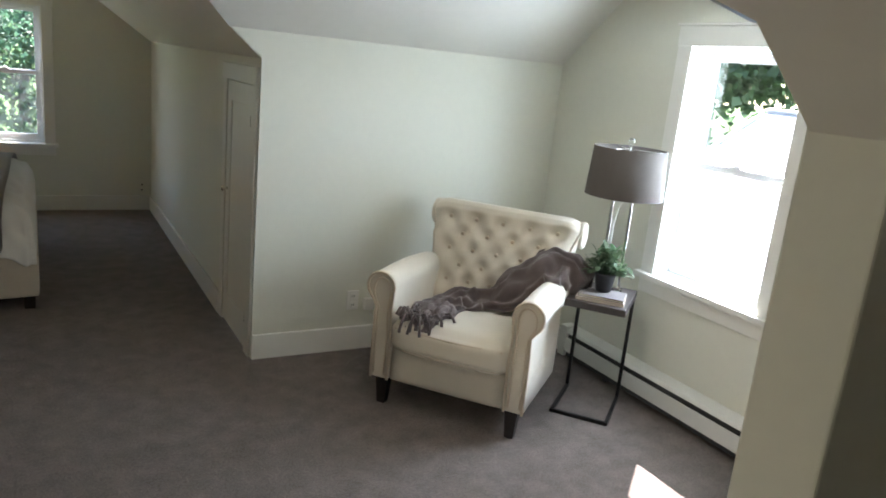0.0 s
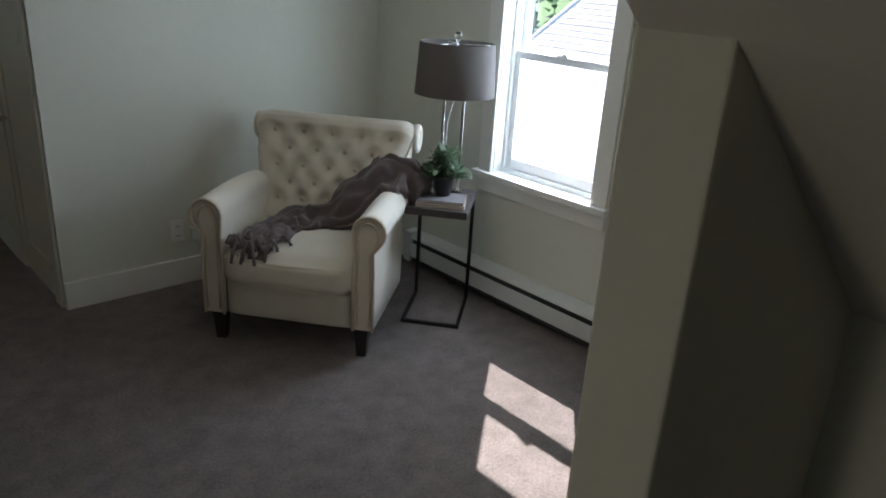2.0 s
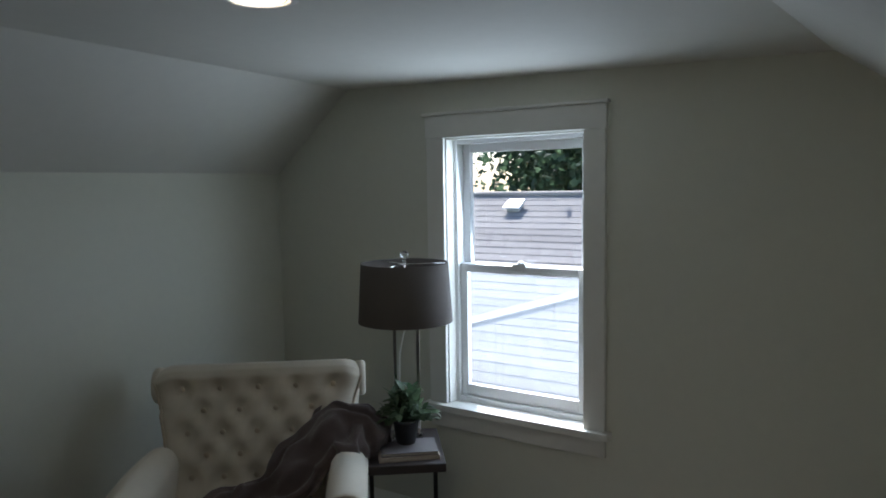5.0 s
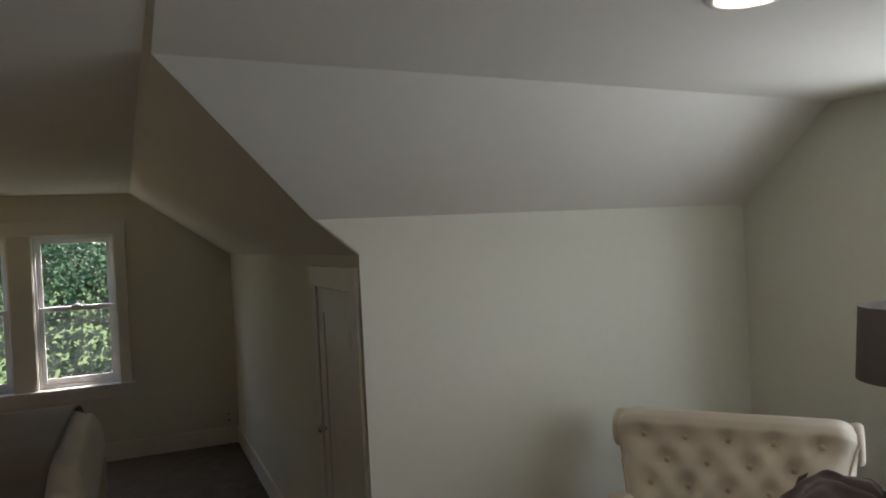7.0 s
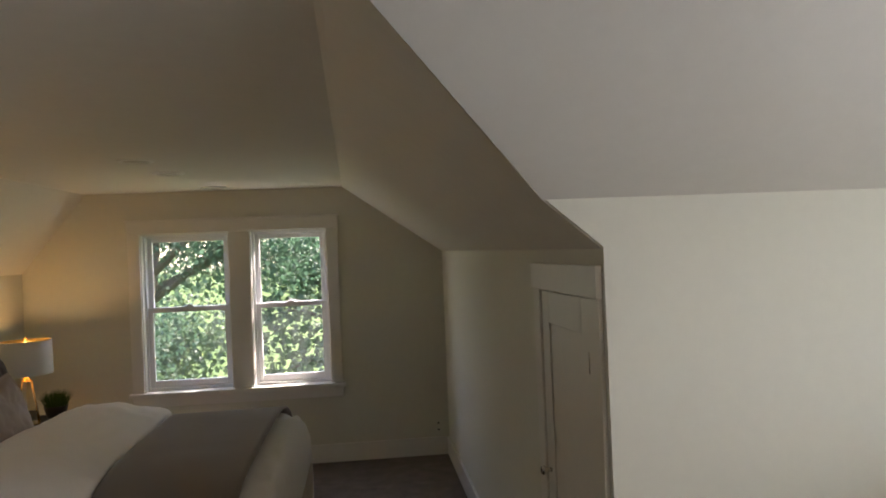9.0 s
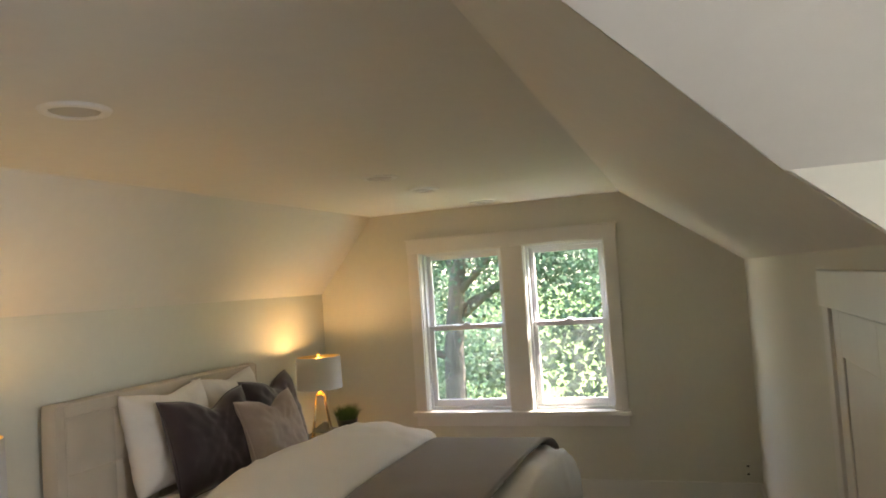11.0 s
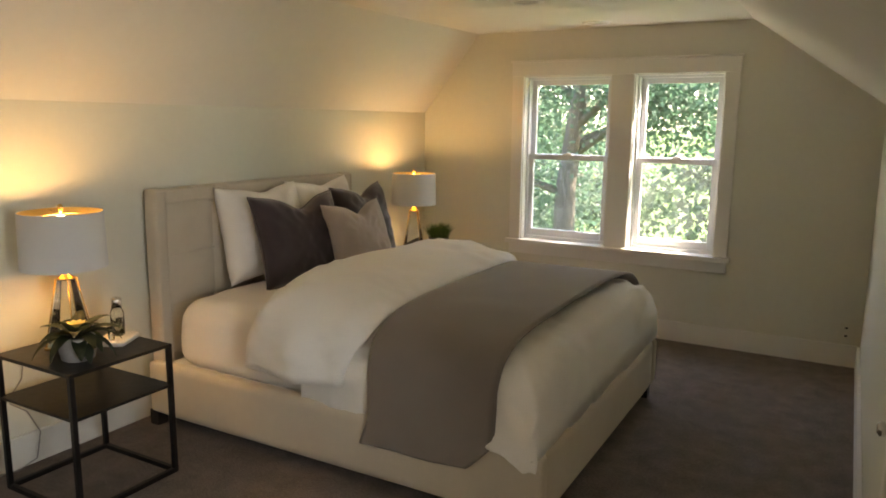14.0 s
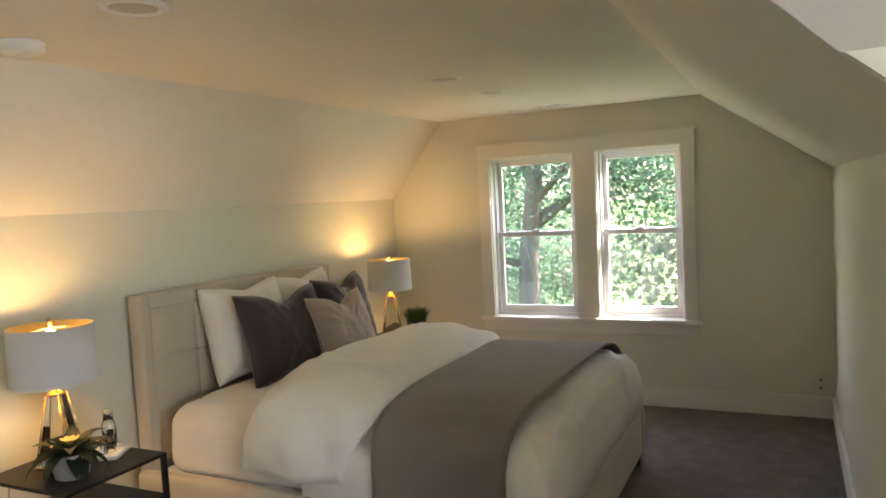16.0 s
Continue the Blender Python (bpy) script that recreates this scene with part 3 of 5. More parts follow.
def tree(place, height, spread, low, leaves, size, lean, seed, leaf_mat, label):
    """A trunk with limbs and a crown of leaves in uneven clumps."""
    rng = random.Random(seed)
    t = thing("tree", label, "tree", Matrix.Translation(place), "trees round the house")
    bm, tips = bmesh.new(), []
    top = Vector((lean[0], lean[1], height * 0.86))
    line = [Vector((lean[0] * k * k, lean[1] * k * k, height * 0.86 * k)) + Vector((rng.uniform(-1, 1), rng.uniform(-1, 1), 0)) * 0.12 * (k > 0) for k in [i / 7 for i in range(8)]]
    tube(bm, line, [max(0.03, 0.2 * (height / 9) * (1 - 0.85 * i / 7)) for i in range(8)], 9)
    for i in range(15):
        k = rng.uniform(low, 0.97)
        root = line[int(k * 7)].lerp(line[min(7, int(k * 7) + 1)], (k * 7) % 1)
        ang, reach = i * 2.4 + rng.uniform(-0.4, 0.4), spread * rng.uniform(0.55, 1.0) * (1.05 - 0.55 * (k - low) / (1 - low))
        tip = root + Vector((math.cos(ang) * reach, math.sin(ang) * reach, reach * rng.uniform(0.05, 0.5)))
        midp = root.lerp(tip, 0.5) + Vector((0, 0, 0.12 * reach))
        tube(bm, [root, midp, tip], [0.055 * height / 9, 0.035 * height / 9, 0.01], 6)
        for q in (0.45, 0.65, 0.82, 1.0):
            tips.append((root.lerp(midp, q * 2) if q < 0.5 else midp.lerp(tip, q * 2 - 1), reach))
        for s in (-1, 1):
            side = midp + Vector((math.cos(ang + s * 0.9), math.sin(ang + s * 0.9), rng.uniform(-0.1, 0.4))) * reach * 0.42
            tube(bm, [midp, side], [0.022 * height / 9, 0.006], 5)
            tips.append((side, reach))
    tips += [(top + Vector((0, 0, height * 0.08)), spread)]
    part("trunk", bm, M_BARK, t)
    verts, faces = [], []
    for i in range(leaves):
        c, reach = tips[rng.randrange(len(tips))]
        g = Vector((rng.gauss(0, 1), rng.gauss(0, 1), rng.gauss(0, 0.7))) * (0.13 * spread + 0.12)
        p = c + g
        a = Vector((rng.gauss(0, 1), rng.gauss(0, 1), rng.gauss(-0.3, 0.6))).normalized() * size * rng.uniform(0.6, 1.25)
        b = a.cross(Vector((rng.gauss(0, 1), rng.gauss(0, 1), rng.gauss(0, 1)))).normalized() * a.length * 0.42
        n = len(verts)
        drop = Vector((0, 0, -0.15 * a.length))
        verts += [p, p + a * 0.45 + b + drop, p + a, p + a * 0.45 - b + drop]
        faces += [(n, n + 1, n + 2), (n, n + 2, n + 3)]
    me = bpy.data.meshes.new("crown")
    me.from_pydata(verts, [], faces)
    me.materials.append(leaf_mat)
    ob = new("crown", me)
    ob.parent = t
    return t


tree((-3.9, 9.0, GROUND), 10.5, 2.6, 0.28, 36000, 0.07, (0.9, 0.3), 3, M_LEAF, "tall green maple tree with a dark trunk outside the gable")
# placed mostly out of view, to keep the sun off the gable window frames
tree((2.6, 7.4, GROUND), 13.0, 3.3, 0.26, 52000, 0.08, (-0.3, 0.2), 5, M_LEAF, "leafy green maple tree added mostly out of view to shade the gable windows")
tree((-7.0, 11.5, GROUND), 10.0, 3.0, 0.25, 24000, 0.09, (0.4, 0.2), 8, M_LEAF, "green maple tree on the lawn beyond the gable")
tree((-1.2, 17.5, GROUND), 9.0, 4.0, 0.15, 12000, 0.18, (0.4, 0.2), 11, M_LEAF2, "dark green tree farther across the lawn")
tree((5.5, 16.0, GROUND), 10.0, 4.0, 0.15, 12000, 0.18, (0.4, 0.2), 12, M_LEAF2, "dark green tree farther across the lawn")
tree((-8.5, 19.5, GROUND), 9.5, 4.2, 0.12, 12000, 0.18, (0.4, 0.2), 13, M_LEAF2, "dark green tree farther across the lawn")
tree((17.0, 4.6, GROUND), 9.5, 3.8, 0.2, 26000, 0.18, (0.3, 0.2), 21, M_LEAF, "bright green tree behind the neighbouring house")
tree((14.0, 0.8, GROUND), 12.0, 4.0, 0.2, 36000, 0.18, (0.3, 0.2), 22, M_LEAF2, "dark green tree behind the neighbouring roof")
tree((14.5, 10.0, GROUND), 10.5, 3.6, 0.15, 12000, 0.28, (0.3, 0.2), 23, M_LEAF2, "dark green tree behind the neighbouring house")
tree((18.5, -5.0, GROUND), 9.0, 3.8, 0.15, 10000, 0.28, (0.3, 0.2), 24, M_LEAF2, "dark green tree behind the neighbouring roof")

# neighbouring house with a shingled roof
RX, RZ, EX, EZR = 9.0, 1.50, 5.0, -0.75         # ridge and eave
RY0, RY1 = -7.0, 3.9
house = thing("neighbour_house", "neighbouring house with a pale grey-brown shingled roof", "house", Matrix.Translation((RX, 0, GROUND)))
bm = blocks(((EX + 0.5 - RX, RY0 + 0.3, 0), (2 * RX - EX - 0.5 - RX, RY1 - 0.3, EZR - GROUND + 0.2)))
part("wall", bm, M_SIDING, house)
bm = bmesh.new()
prism(bm, [(EX + 0.5 - RX, RY1 - 0.3, EZR - GROUND), (0, RY1 - 0.3, RZ - GROUND - 0.25), (RX - EX - 0.5, RY1 - 0.3, EZR - GROUND)], (0, -0.1, 0))
part("gable_wall", bm, M_SIDING, house)
bm = bmesh.new()
for s in (-1, 1):
    prism(bm, [(0, RY0, RZ - GROUND - 0.02), (0, RY1, RZ - GROUND - 0.02), (s * (RX - EX), RY1, EZR - GROUND - 0.02), (s * (RX - EX), RY0, EZR - GROUND - 0.02)], (0, 0, -0.1))
roof = part("roof", bm, M_SHINGLE, house)
rng = random.Random(40)
slope_v = Vector((EX - RX, 0, EZR - RZ))
run = slope_v.length
slope_v.normalize()
nrm = Vector((slope_v.z, 0, -slope_v.x))
nrm = nrm if nrm.z > 0 else -nrm
course, k = 0.155, 0
while k * course < run - 0.02:
    bm = bmesh.new()
    top_p = Vector((0, 0, RZ - GROUND)) + slope_v * (k * course)
    y = RY0 + rng.uniform(-0.3, 0)
    while y < RY1:
        wdt = rng.uniform(0.25, 0.42)
        lift = rng.uniform(0.006, 0.010)
        y0, y1 = max(y, RY0), min(y + wdt - 0.005, RY1)
        if y1 - y0 > 0.02:
            a, b = top_p + nrm * 0.002, top_p + slope_v * (course + rng.uniform(0.0, 0.006)) + nrm * lift
            prism(bm, [(a.x, y0, a.z), (a.x, y1, a.z), (b.x, y1, b.z), (b.x, y0, b.z)], nrm * 0.003)
        y += wdt
    part("shingle_course", bm, M_SHINGLE, roof)
    k += 1
bm = bmesh.new()
tube(bm, [(0, RY0, RZ - GROUND + 0.01), (0, RY1, RZ - GROUND + 0.01)], 0.05, 8)
part("ridge_cap", bm, M_SHINGLE, roof)
bm = bmesh.new()
prism(bm, [(-0.1, RY1, RZ - GROUND - 0.16), (-0.1, RY1, RZ - GROUND + 0.0), (EX - RX, RY1, EZR - GROUND + 0.02), (EX - RX, RY1, EZR - GROUND - 0.16)], (0, 0.03, 0))
part("rake_board", bm, M_VINYL, roof, "white rake board")
on = lambda x, y, h: Vector((x - RX, y, RZ - GROUND + (x - RX) * (EZR - RZ) / (EX - RX))) + nrm * h
bm = bmesh.new()
a, b = Vector((5.5, 3.42)), Vector((7.9, -1.28))
d = (b - a).normalized().orthogonal() * 0.06
prism(bm, [on(*(a - d), 0.026), on(*(b - d), 0.026), on(*(b + d), 0.026), on(*(a + d), 0.026)], nrm * 0.008)
part("valley_flashing", bm, M_FLASH, roof, "pale diagonal flashing strip")
vm = Matrix.Translation(on(8.66, 2.2, 0.0)) @ pose(0, 0, 0, 0, -math.degrees(math.atan2(RZ - EZR, RX - EX)), 0)
bm = bmesh.new()
box(bm, (-0.09, -0.10, 0), (0.09, 0.10, 0.07), vm)
box(bm, (-0.14, -0.14, 0.07), (0.12, 0.14, 0.10), vm)
part("roof_vent", bm, M_VINYL, roof, "white box-shaped roof vent", bevel=0.01)

# ---- chair nook ----
M_CREAM = material("cream_linen", (0.66, 0.595, 0.49), 0.9, vary=0.10, grain=420, stain=4, bump=0.35, bump_scale=520, sheen=0.25, spec=0.2, dist=0.0015)
M_PIPING = material("cream_piping", (0.60, 0.51, 0.40), 0.9, vary=0.08, grain=300, stain=4, bump=0.3, bump_scale=500, spec=0.2)
M_ESPRESSO = material("espresso_wood", (0.018, 0.013, 0.011), 0.35, vary=0.3, grain=30, stain=4, stretch=(1, 1, 0.15), gloss_vary=0.06)
M_THROW = material("taupe_knit", (0.135, 0.105, 0.100), 0.95, vary=0.22, grain=240, stain=9, bump=0.8, bump_scale=260, sheen=0.3, spec=0.1, dist=0.004)

NB, NU = Vector((0.777, 0.629, 0)), Vector((0.629, -0.777, 0))      # back and right of the chair and of the side table


def facing(x, y, z=0.0):
    return Matrix(((NU.x, NB.x, 0, x), (NU.y, NB.y, 0, y), (0, 0, 1, z), (0, 0, 0, 1)))


def soft_block(bm, lo, hi, r, puff=0.0, n=10, m=None):
    """A cushion: a rounded block whose faces swell by puff."""
    lo, hi = Vector(lo), Vector(hi)
    c, h = (lo + hi) / 2, (hi - lo) / 2
    tmp = bmesh.new()
    bmesh.ops.create_cube(tmp, size=2)
    bmesh.ops.subdivide_edges(tmp, edges=tmp.edges, cuts=n, use_grid_fill=True)
    vs = {}
    for v in tmp.verts:
        p = v.co
        core = Vector([max(-(h[i] - r), min(h[i] - r, p[i] * h[i])) for i in range(3)])
        d = Vector([p[i] * h[i] - core[i] for i in range(3)])
        q = core + (d.normalized() * r if d.length > 1e-6 else d)
        for i in range(3):
            j, k = (i + 1) % 3, (i + 2) % 3
            if abs(p[i]) > 0.999:
                q[i] += math.copysign(puff * (1 - p[j] ** 4) * (1 - p[k] ** 4), p[i])
        q += c
        vs[v.index] = bm.verts.new(m @ q if m is not None else q)
    for f in tmp.faces:
        g = bm.faces.new([vs[v.index] for v in f.verts])
        g.smooth = True
    tmp.free()


def band(bm, loop, ends, seg=1):
    """Joins a row of closed rings given as point lists, and caps both ends."""
    rings = [[bm.verts.new(p) for p in ring] for ring in loop]
    n = len(rings[0])
    for a, b in zip(rings, rings[1:]):
        for k in range(n):
            f = bm.faces.new((a[k], a[(k + 1) % n], b[(k + 1) % n], b[k]))
            f.smooth = True
    if ends:
        bm.faces.new(rings[0][::-1]), bm.faces.new(rings[-1])


chair = thing("armchair", "cream linen button-tufted armchair with rolled arms and dark tapered legs", "armchair", facing(0.974, -0.716))
# backrest: a rolled profile (y back, z up) swept across the width, with tufts
TUFTS = [((i - 2) * 0.135 + (0.0675 if row % 2 else 0.0), 0.545 + 0.080 * row) for row in range(5) for i in range(5 if row % 2 == 0 else 4)]


def back_profile(s):
    """Around the backrest; 0 at the seat, up the front, over the roll, down the rear."""
    front = [(0.10, 0.36), (0.135, 0.50), (0.175, 0.64), (0.225, 0.77), (0.26, 0.855)]
    roll = [(0.340 + 0.074 * math.cos(a), 0.880 + 0.072 * math.sin(a)) for a in [math.pi * (1 - k / 9 * 1.32) for k in range(1, 10)]]
    rear = [(0.350, 0.77), (0.345, 0.60), (0.345, 0.35), (0.35, 0.15), (0.30, 0.14), (0.2, 0.15), (0.12, 0.22)]
    pts = front + roll + rear
    k = s * len(pts)
    i = int(k) % len(pts)
    a, b, f = pts[i], pts[(i + 1) % len(pts)], k - int(k)
    return a[0] + (b[0] - a[0]) * f, a[1] + (b[1] - a[1]) * f


bm = bmesh.new()
rings = []
NX, NS = 46, 126
for i in range(NX + 1):
    u = i / NX * 2 - 1
    ring = []
    for j in range(NS):
        y, z = back_profile(j / NS)
        half = 0.325 + 0.095 * max(0, min(1, (z - 0.45) / 0.48)) ** 1.6
        x = u * half
        front = j / NS < 9.5 / 21
        edge = 1 - abs(u) ** 10
        if front and z > 0.45:
            puff = 0.020 * edge
            pit = 0.0
            for tx, tz in TUFTS:
                d2 = ((x - tx * half / 0.36) / 0.036) ** 2 + ((z - tz) / 0.036) ** 2
                pit = max(pit, math.exp(-d2 * 0.8))
            # diagonal creases between the buttons
            a1 = (x / (half / 0.36) / 0.0675 + (z - 0.545) / 0.080) / 2
            a2 = (x / (half / 0.36) / 0.0675 - (z - 0.545) / 0.080) / 2
            fade = max(0, min(1, (0.90 - z) / 0.06)) * edge
            crease = max(math.exp(-((a1 - round(a1)) / 0.07) ** 2), math.exp(-((a2 - round(a2)) / 0.07) ** 2)) * fade
            y += -puff + 0.040 * pit + 0.0035 * crease
        corner = max(0.0, (abs(u) - 0.80) / 0.20) ** 2
        if z > 0.78:
            z -= 0.040 * corner * (z - 0.78) / 0.16
            y += 0.020 * corner
        ring.append((x, y, z))
    rings.append(ring)
band(bm, rings, True)
backrest = part("backrest", bm, M_CREAM, chair, "button-tufted rolled backrest")
button_mesh = None
for tx, tz in TUFTS:
    half = 0.325 + 0.095 * max(0, min(1, (tz - 0.45) / 0.48)) ** 1.6
    s = min(range(0, 400), key=lambda k: abs(back_profile(k / 400 * 0.30)[1] - tz)) / 400 * 0.30
    y = back_profile(s)[0]
    if button_mesh is None:
        bb = bmesh.new()
        bmesh.ops.create_uvsphere(bb, u_segments=10, v_segments=6, radius=0.0115)
        button_mesh = mesh_of("button", bb, M_PIPING, smooth=True)
    ob = new("button", button_mesh)
    ob.parent = backrest
    ob.matrix_local = Matrix.Translation((tx * half / 0.36, y + 0.006, tz)) @ Matrix.Diagonal((1, 0.55, 1, 1))
for s in (-1, 1):
    bm = bmesh.new()
    line = []
    for j in range(2, 85):
        y, z = back_profile(j / NS)
        half = 0.325 + 0.095 * max(0, min(1, (z - 0.45) / 0.48)) ** 1.6
        if z > 0.78:
            z, y = z - 0.030 * (z - 0.78) / 0.16, y + 0.020
        line.append((s * (half + 0.001), y, z))
    tube(bm, line, 0.006, 6)
    part("piping", bm, M_PIPING, backrest)
    # scrolled ear closing the end of the roll
    bm = bmesh.new()
    turns = ((-0.02, 0.068), (0.008, 0.074), (0.020, 0.071), (0.026, 0.062), (0.024, 0.050), (0.014, 0.043), (0.012, 0.030), (0.018, 0.024), (0.020, 0.012))
    ear = [[(s * (0.404 + out), 0.358 + r * math.cos(a), 0.862 + r * math.sin(a)) for a in [q * math.tau / 28 for q in range(28)]] for out, r in turns]
    band(bm, ear, True)
    part("scroll_ear", bm, M_CREAM, backrest, "curled end of the rolled back")

# arms: scrolled section swept from front to back
ARM = [(0.300, 0.14), (0.298, 0.36), (0.304, 0.50), (0.298, 0.572)] + [(0.366 + 0.072 * math.cos(a), 0.607 + 0.072 * math.sin(a)) for a in [math.radians(200 - k * 22) for k in range(0, 12)]] + \
      [(0.386, 0.515), (0.390, 0.42), (0.392, 0.30), (0.390, 0.14)]
for s in (-1, 1):
    bm = bmesh.new()
    loops = []
    for k in range(25):
        f = k / 24
        y = -0.405 + f * 0.60
        lift = 0.015 * math.sin(f * math.pi) - 0.015 * f
        inset = 0.012 if k in (0, 24) else 0.0
        cx, cz = 0.352, 0.40
        loops.append([(s * (cx + (x - cx) * (1 - inset * 1.2)), y + (0.0 if k else 0.006), cz + (z - cz) * (1 - inset) + lift * (z > 0.45)) for x, z in ARM])
    band(bm, loops, True)
    arm = part("arm", bm, M_CREAM, chair, "rolled arm")
    bm = bmesh.new()
    tube(bm, [(s * x, -0.405, z) for x, z in ARM], 0.007, 6)
    part("piping", bm, M_PIPING, arm)
    bm = bmesh.new()
    inner = [(0.352 + (x - 0.352) * 0.62, 0.40 + (z - 0.40) * 0.90) for x, z in ARM]
    tube(bm, [(s * x, -0.403, z) for x, z in inner], 0.005, 6)
    part("front_piping", bm, M_PIPING, arm)
bm = bmesh.new()
soft_block(bm, (-0.300, -0.385, 0.13), (0.300, 0.25, 0.305), 0.018, 0.006, 8)
part("seat_base", bm, M_CREAM, chair)
bm = bmesh.new()
soft_block(bm, (-0.292, -0.428, 0.304), (0.292, 0.16, 0.452), 0.045, 0.022, 16)
cushion = part("seat_cushion", bm, M_CREAM, chair, "loose seat cushion")
for z in (0.325, 0.425):
    bm = bmesh.new()
    tube(bm, [(-0.27, -0.422, z), (-0.14, -0.436, z), (0, -0.441, z), (0.14, -0.436, z), (0.27, -0.422, z)], 0.006, 6)
    part("piping", bm, M_PIPING, cushion)
for x, y in ((-0.335, -0.36), (0.335, -0.36), (-0.30, 0.30), (0.30, 0.30)):
    bm = bmesh.new()
    q, w = 0.032, 0.021
    a = [bm.verts.new((x + i * w, y + j * w, 0)) for i, j in ((-1, -1), (1, -1), (1, 1), (-1, 1))]
    b = [bm.verts.new((x + i * q, y + j * q, 0.142)) for i, j in ((-1, -1), (1, -1), (1, 1), (-1, 1))]
    bm.faces.new(a[::-1]), bm.faces.new(b)
    for k in range(4):
        bm.faces.new((a[k], a[(k + 1) % 4], b[(k + 1) % 4], b[k]))
    part("leg", bm, M_ESPRESSO, chair, "dark tapered wooden leg", bevel=0.003)

# throw over the arm and the seat
throw = thing("throw_blanket", "crumpled taupe knitted throw with fringe draped over the armchair", "throw", facing(0.974, -0.716))
SPINE = [Vector(p) for p in ((0.475, 0.12, 0.60), (0.455, 0.10, 0.675), (0.395, 0.095, 0.725), (0.30, 0.11, 0.715), (0.20, 0.08, 0.62), (0.10, 0.035, 0.535), (0.0, 0.0, 0.505),
                             (-0.09, -0.05, 0.49), (-0.135, -0.14, 0.482), (-0.16, -0.26, 0.480), (-0.16, -0.36, 0.472), (-0.155, -0.422, 0.42))]
SPAN = [0.09, 0.12, 0.135, 0.14, 0.13, 0.10, 0.085, 0.085, 0.10, 0.105, 0.085, 0.050]
HIGH = [0.015, 0.022, 0.030, 0.035, 0.036, 0.034, 0.030, 0.028, 0.026, 0.024, 0.018, 0.012]
bm = bmesh.new()
rings = []
NK, NR = 96, 64
for i in range(NK + 1):
    k = i / NK * (len(SPINE) - 1)
    j, f = min(int(k), len(SPINE) - 2), k - min(int(k), len(SPINE) - 2)
    f2 = f * f * (3 - 2 * f)
    c, wdt, hgt = SPINE[j].lerp(SPINE[j + 1], f), SPAN[j] + (SPAN[j + 1] - SPAN[j]) * f2, HIGH[j] + (HIGH[j + 1] - HIGH[j]) * f2
    d = (SPINE[min(j + 2, len(SPINE) - 1)] - SPINE[max(j - 1, 0)]).normalized()
    upv = Vector((-0.1, -0.55, 0.85))
    side = d.cross(upv).normalized()
    nv = side.cross(d).normalized()
    ring = []
    for r in range(NR):
        a = r / NR * math.tau
        fold = 1 + 0.65 * (r < NR / 2) * math.sin(a * 6 + 4.5 * noise.noise(Vector((i * 0.09, math.cos(a) * 1.2, 4)))) * abs(math.sin(a))
        nz = noise.noise(Vector((i * 0.12, math.cos(a) * 2.2, math.sin(a) * 2.2))) * 0.020
        ring.append(c + side * (math.cos(a) * (wdt * (1 + 0.12 * math.sin(i * 0.35)) + nz)) + nv * (math.sin(a) * hgt * fold + nz + 0.015 * noise.noise(Vector((i * 0.24, math.cos(a) * 3.0, 8))) * (math.sin(a) > 0)))
    rings.append(ring)
band(bm, rings, True)
part("cloth", bm, M_THROW, throw)
rng = random.Random(7)
for k in range(46):
    f = rng.uniform(-1, 1)
    root = Vector((-0.165 + f * 0.10, -0.405 + (0.10 + 0.15 * abs(f)) * rng.uniform(0.0, 1.3), 0.505 - 0.02 * rng.random()))
    bm = bmesh.new()
    ang = rng.uniform(-2.6, -0.5)
    ln = rng.uniform(0.05, 0.085)
    dx, dy = math.cos(ang) * ln, math.sin(ang) * ln * 0.9
    over = root.y + dy < -0.42
    tube(bm, [root, root + Vector((dx * 0.4, dy * 0.4, 0.012)), root + Vector((dx * 0.8, dy * 0.8, -0.004 - 0.02 * over)), root + Vector((dx, dy, -0.02 - 0.055 * over))], [0.006, 0.007, 0.006, 0.008], 6)
    part("tassel", bm, M_THROW, throw)

# side table
TX, TY = 1.498, -1.042
M_TABLE = material("dark_table_top", (0.045, 0.035, 0.032), 0.45, vary=0.3, grain=18, stain=4, stretch=(1, 1, 1), gloss_vary=0.1, bump=0.1, bump_scale=120)
table = thing("side_table", "small C-shaped side table with dark top and black metal frame", "side table", facing(TX, TY))
HX, HY, HT = 0.150, 0.205, 0.612
part("tabletop", blocks(((-HX, -HY, HT - 0.036), (HX, HY, HT))), M_TABLE, table, bevel=0.004)
b = 0.009
for s in (-1, 1):
    x = s * (HX - 0.012)
    part("leg", blocks(((x - b, HY - 0.03 - b, 0.018), (x + b, HY - 0.03 + b, HT - 0.036))), M_BLACK, table, bevel=0.002)
    part("runner", blocks(((x - b, -HY + 0.03, 0.0), (x + b, HY - 0.03 + b, 0.018))), M_BLACK, table, bevel=0.002)
part("front_bar", blocks(((-HX + 0.012 - b, -HY + 0.012, 0.0), (HX - 0.012 + b, -HY + 0.03, 0.018))), M_BLACK, table, bevel=0.002)

# books, plant and lamp on it
M_PAPER = material("book_pages", (0.62, 0.55, 0.45), 0.9, vary=0.1, grain=300, stain=10, stretch=(0.2, 0.2, 3))
M_COVER = material("book_cover", (0.50, 0.40, 0.32), 0.6, vary=0.06, grain=40, stain=6)
M_COVER2 = material("grey_book_cover", (0.20, 0.18, 0.18), 0.6, vary=0.06, grain=40, stain=6)


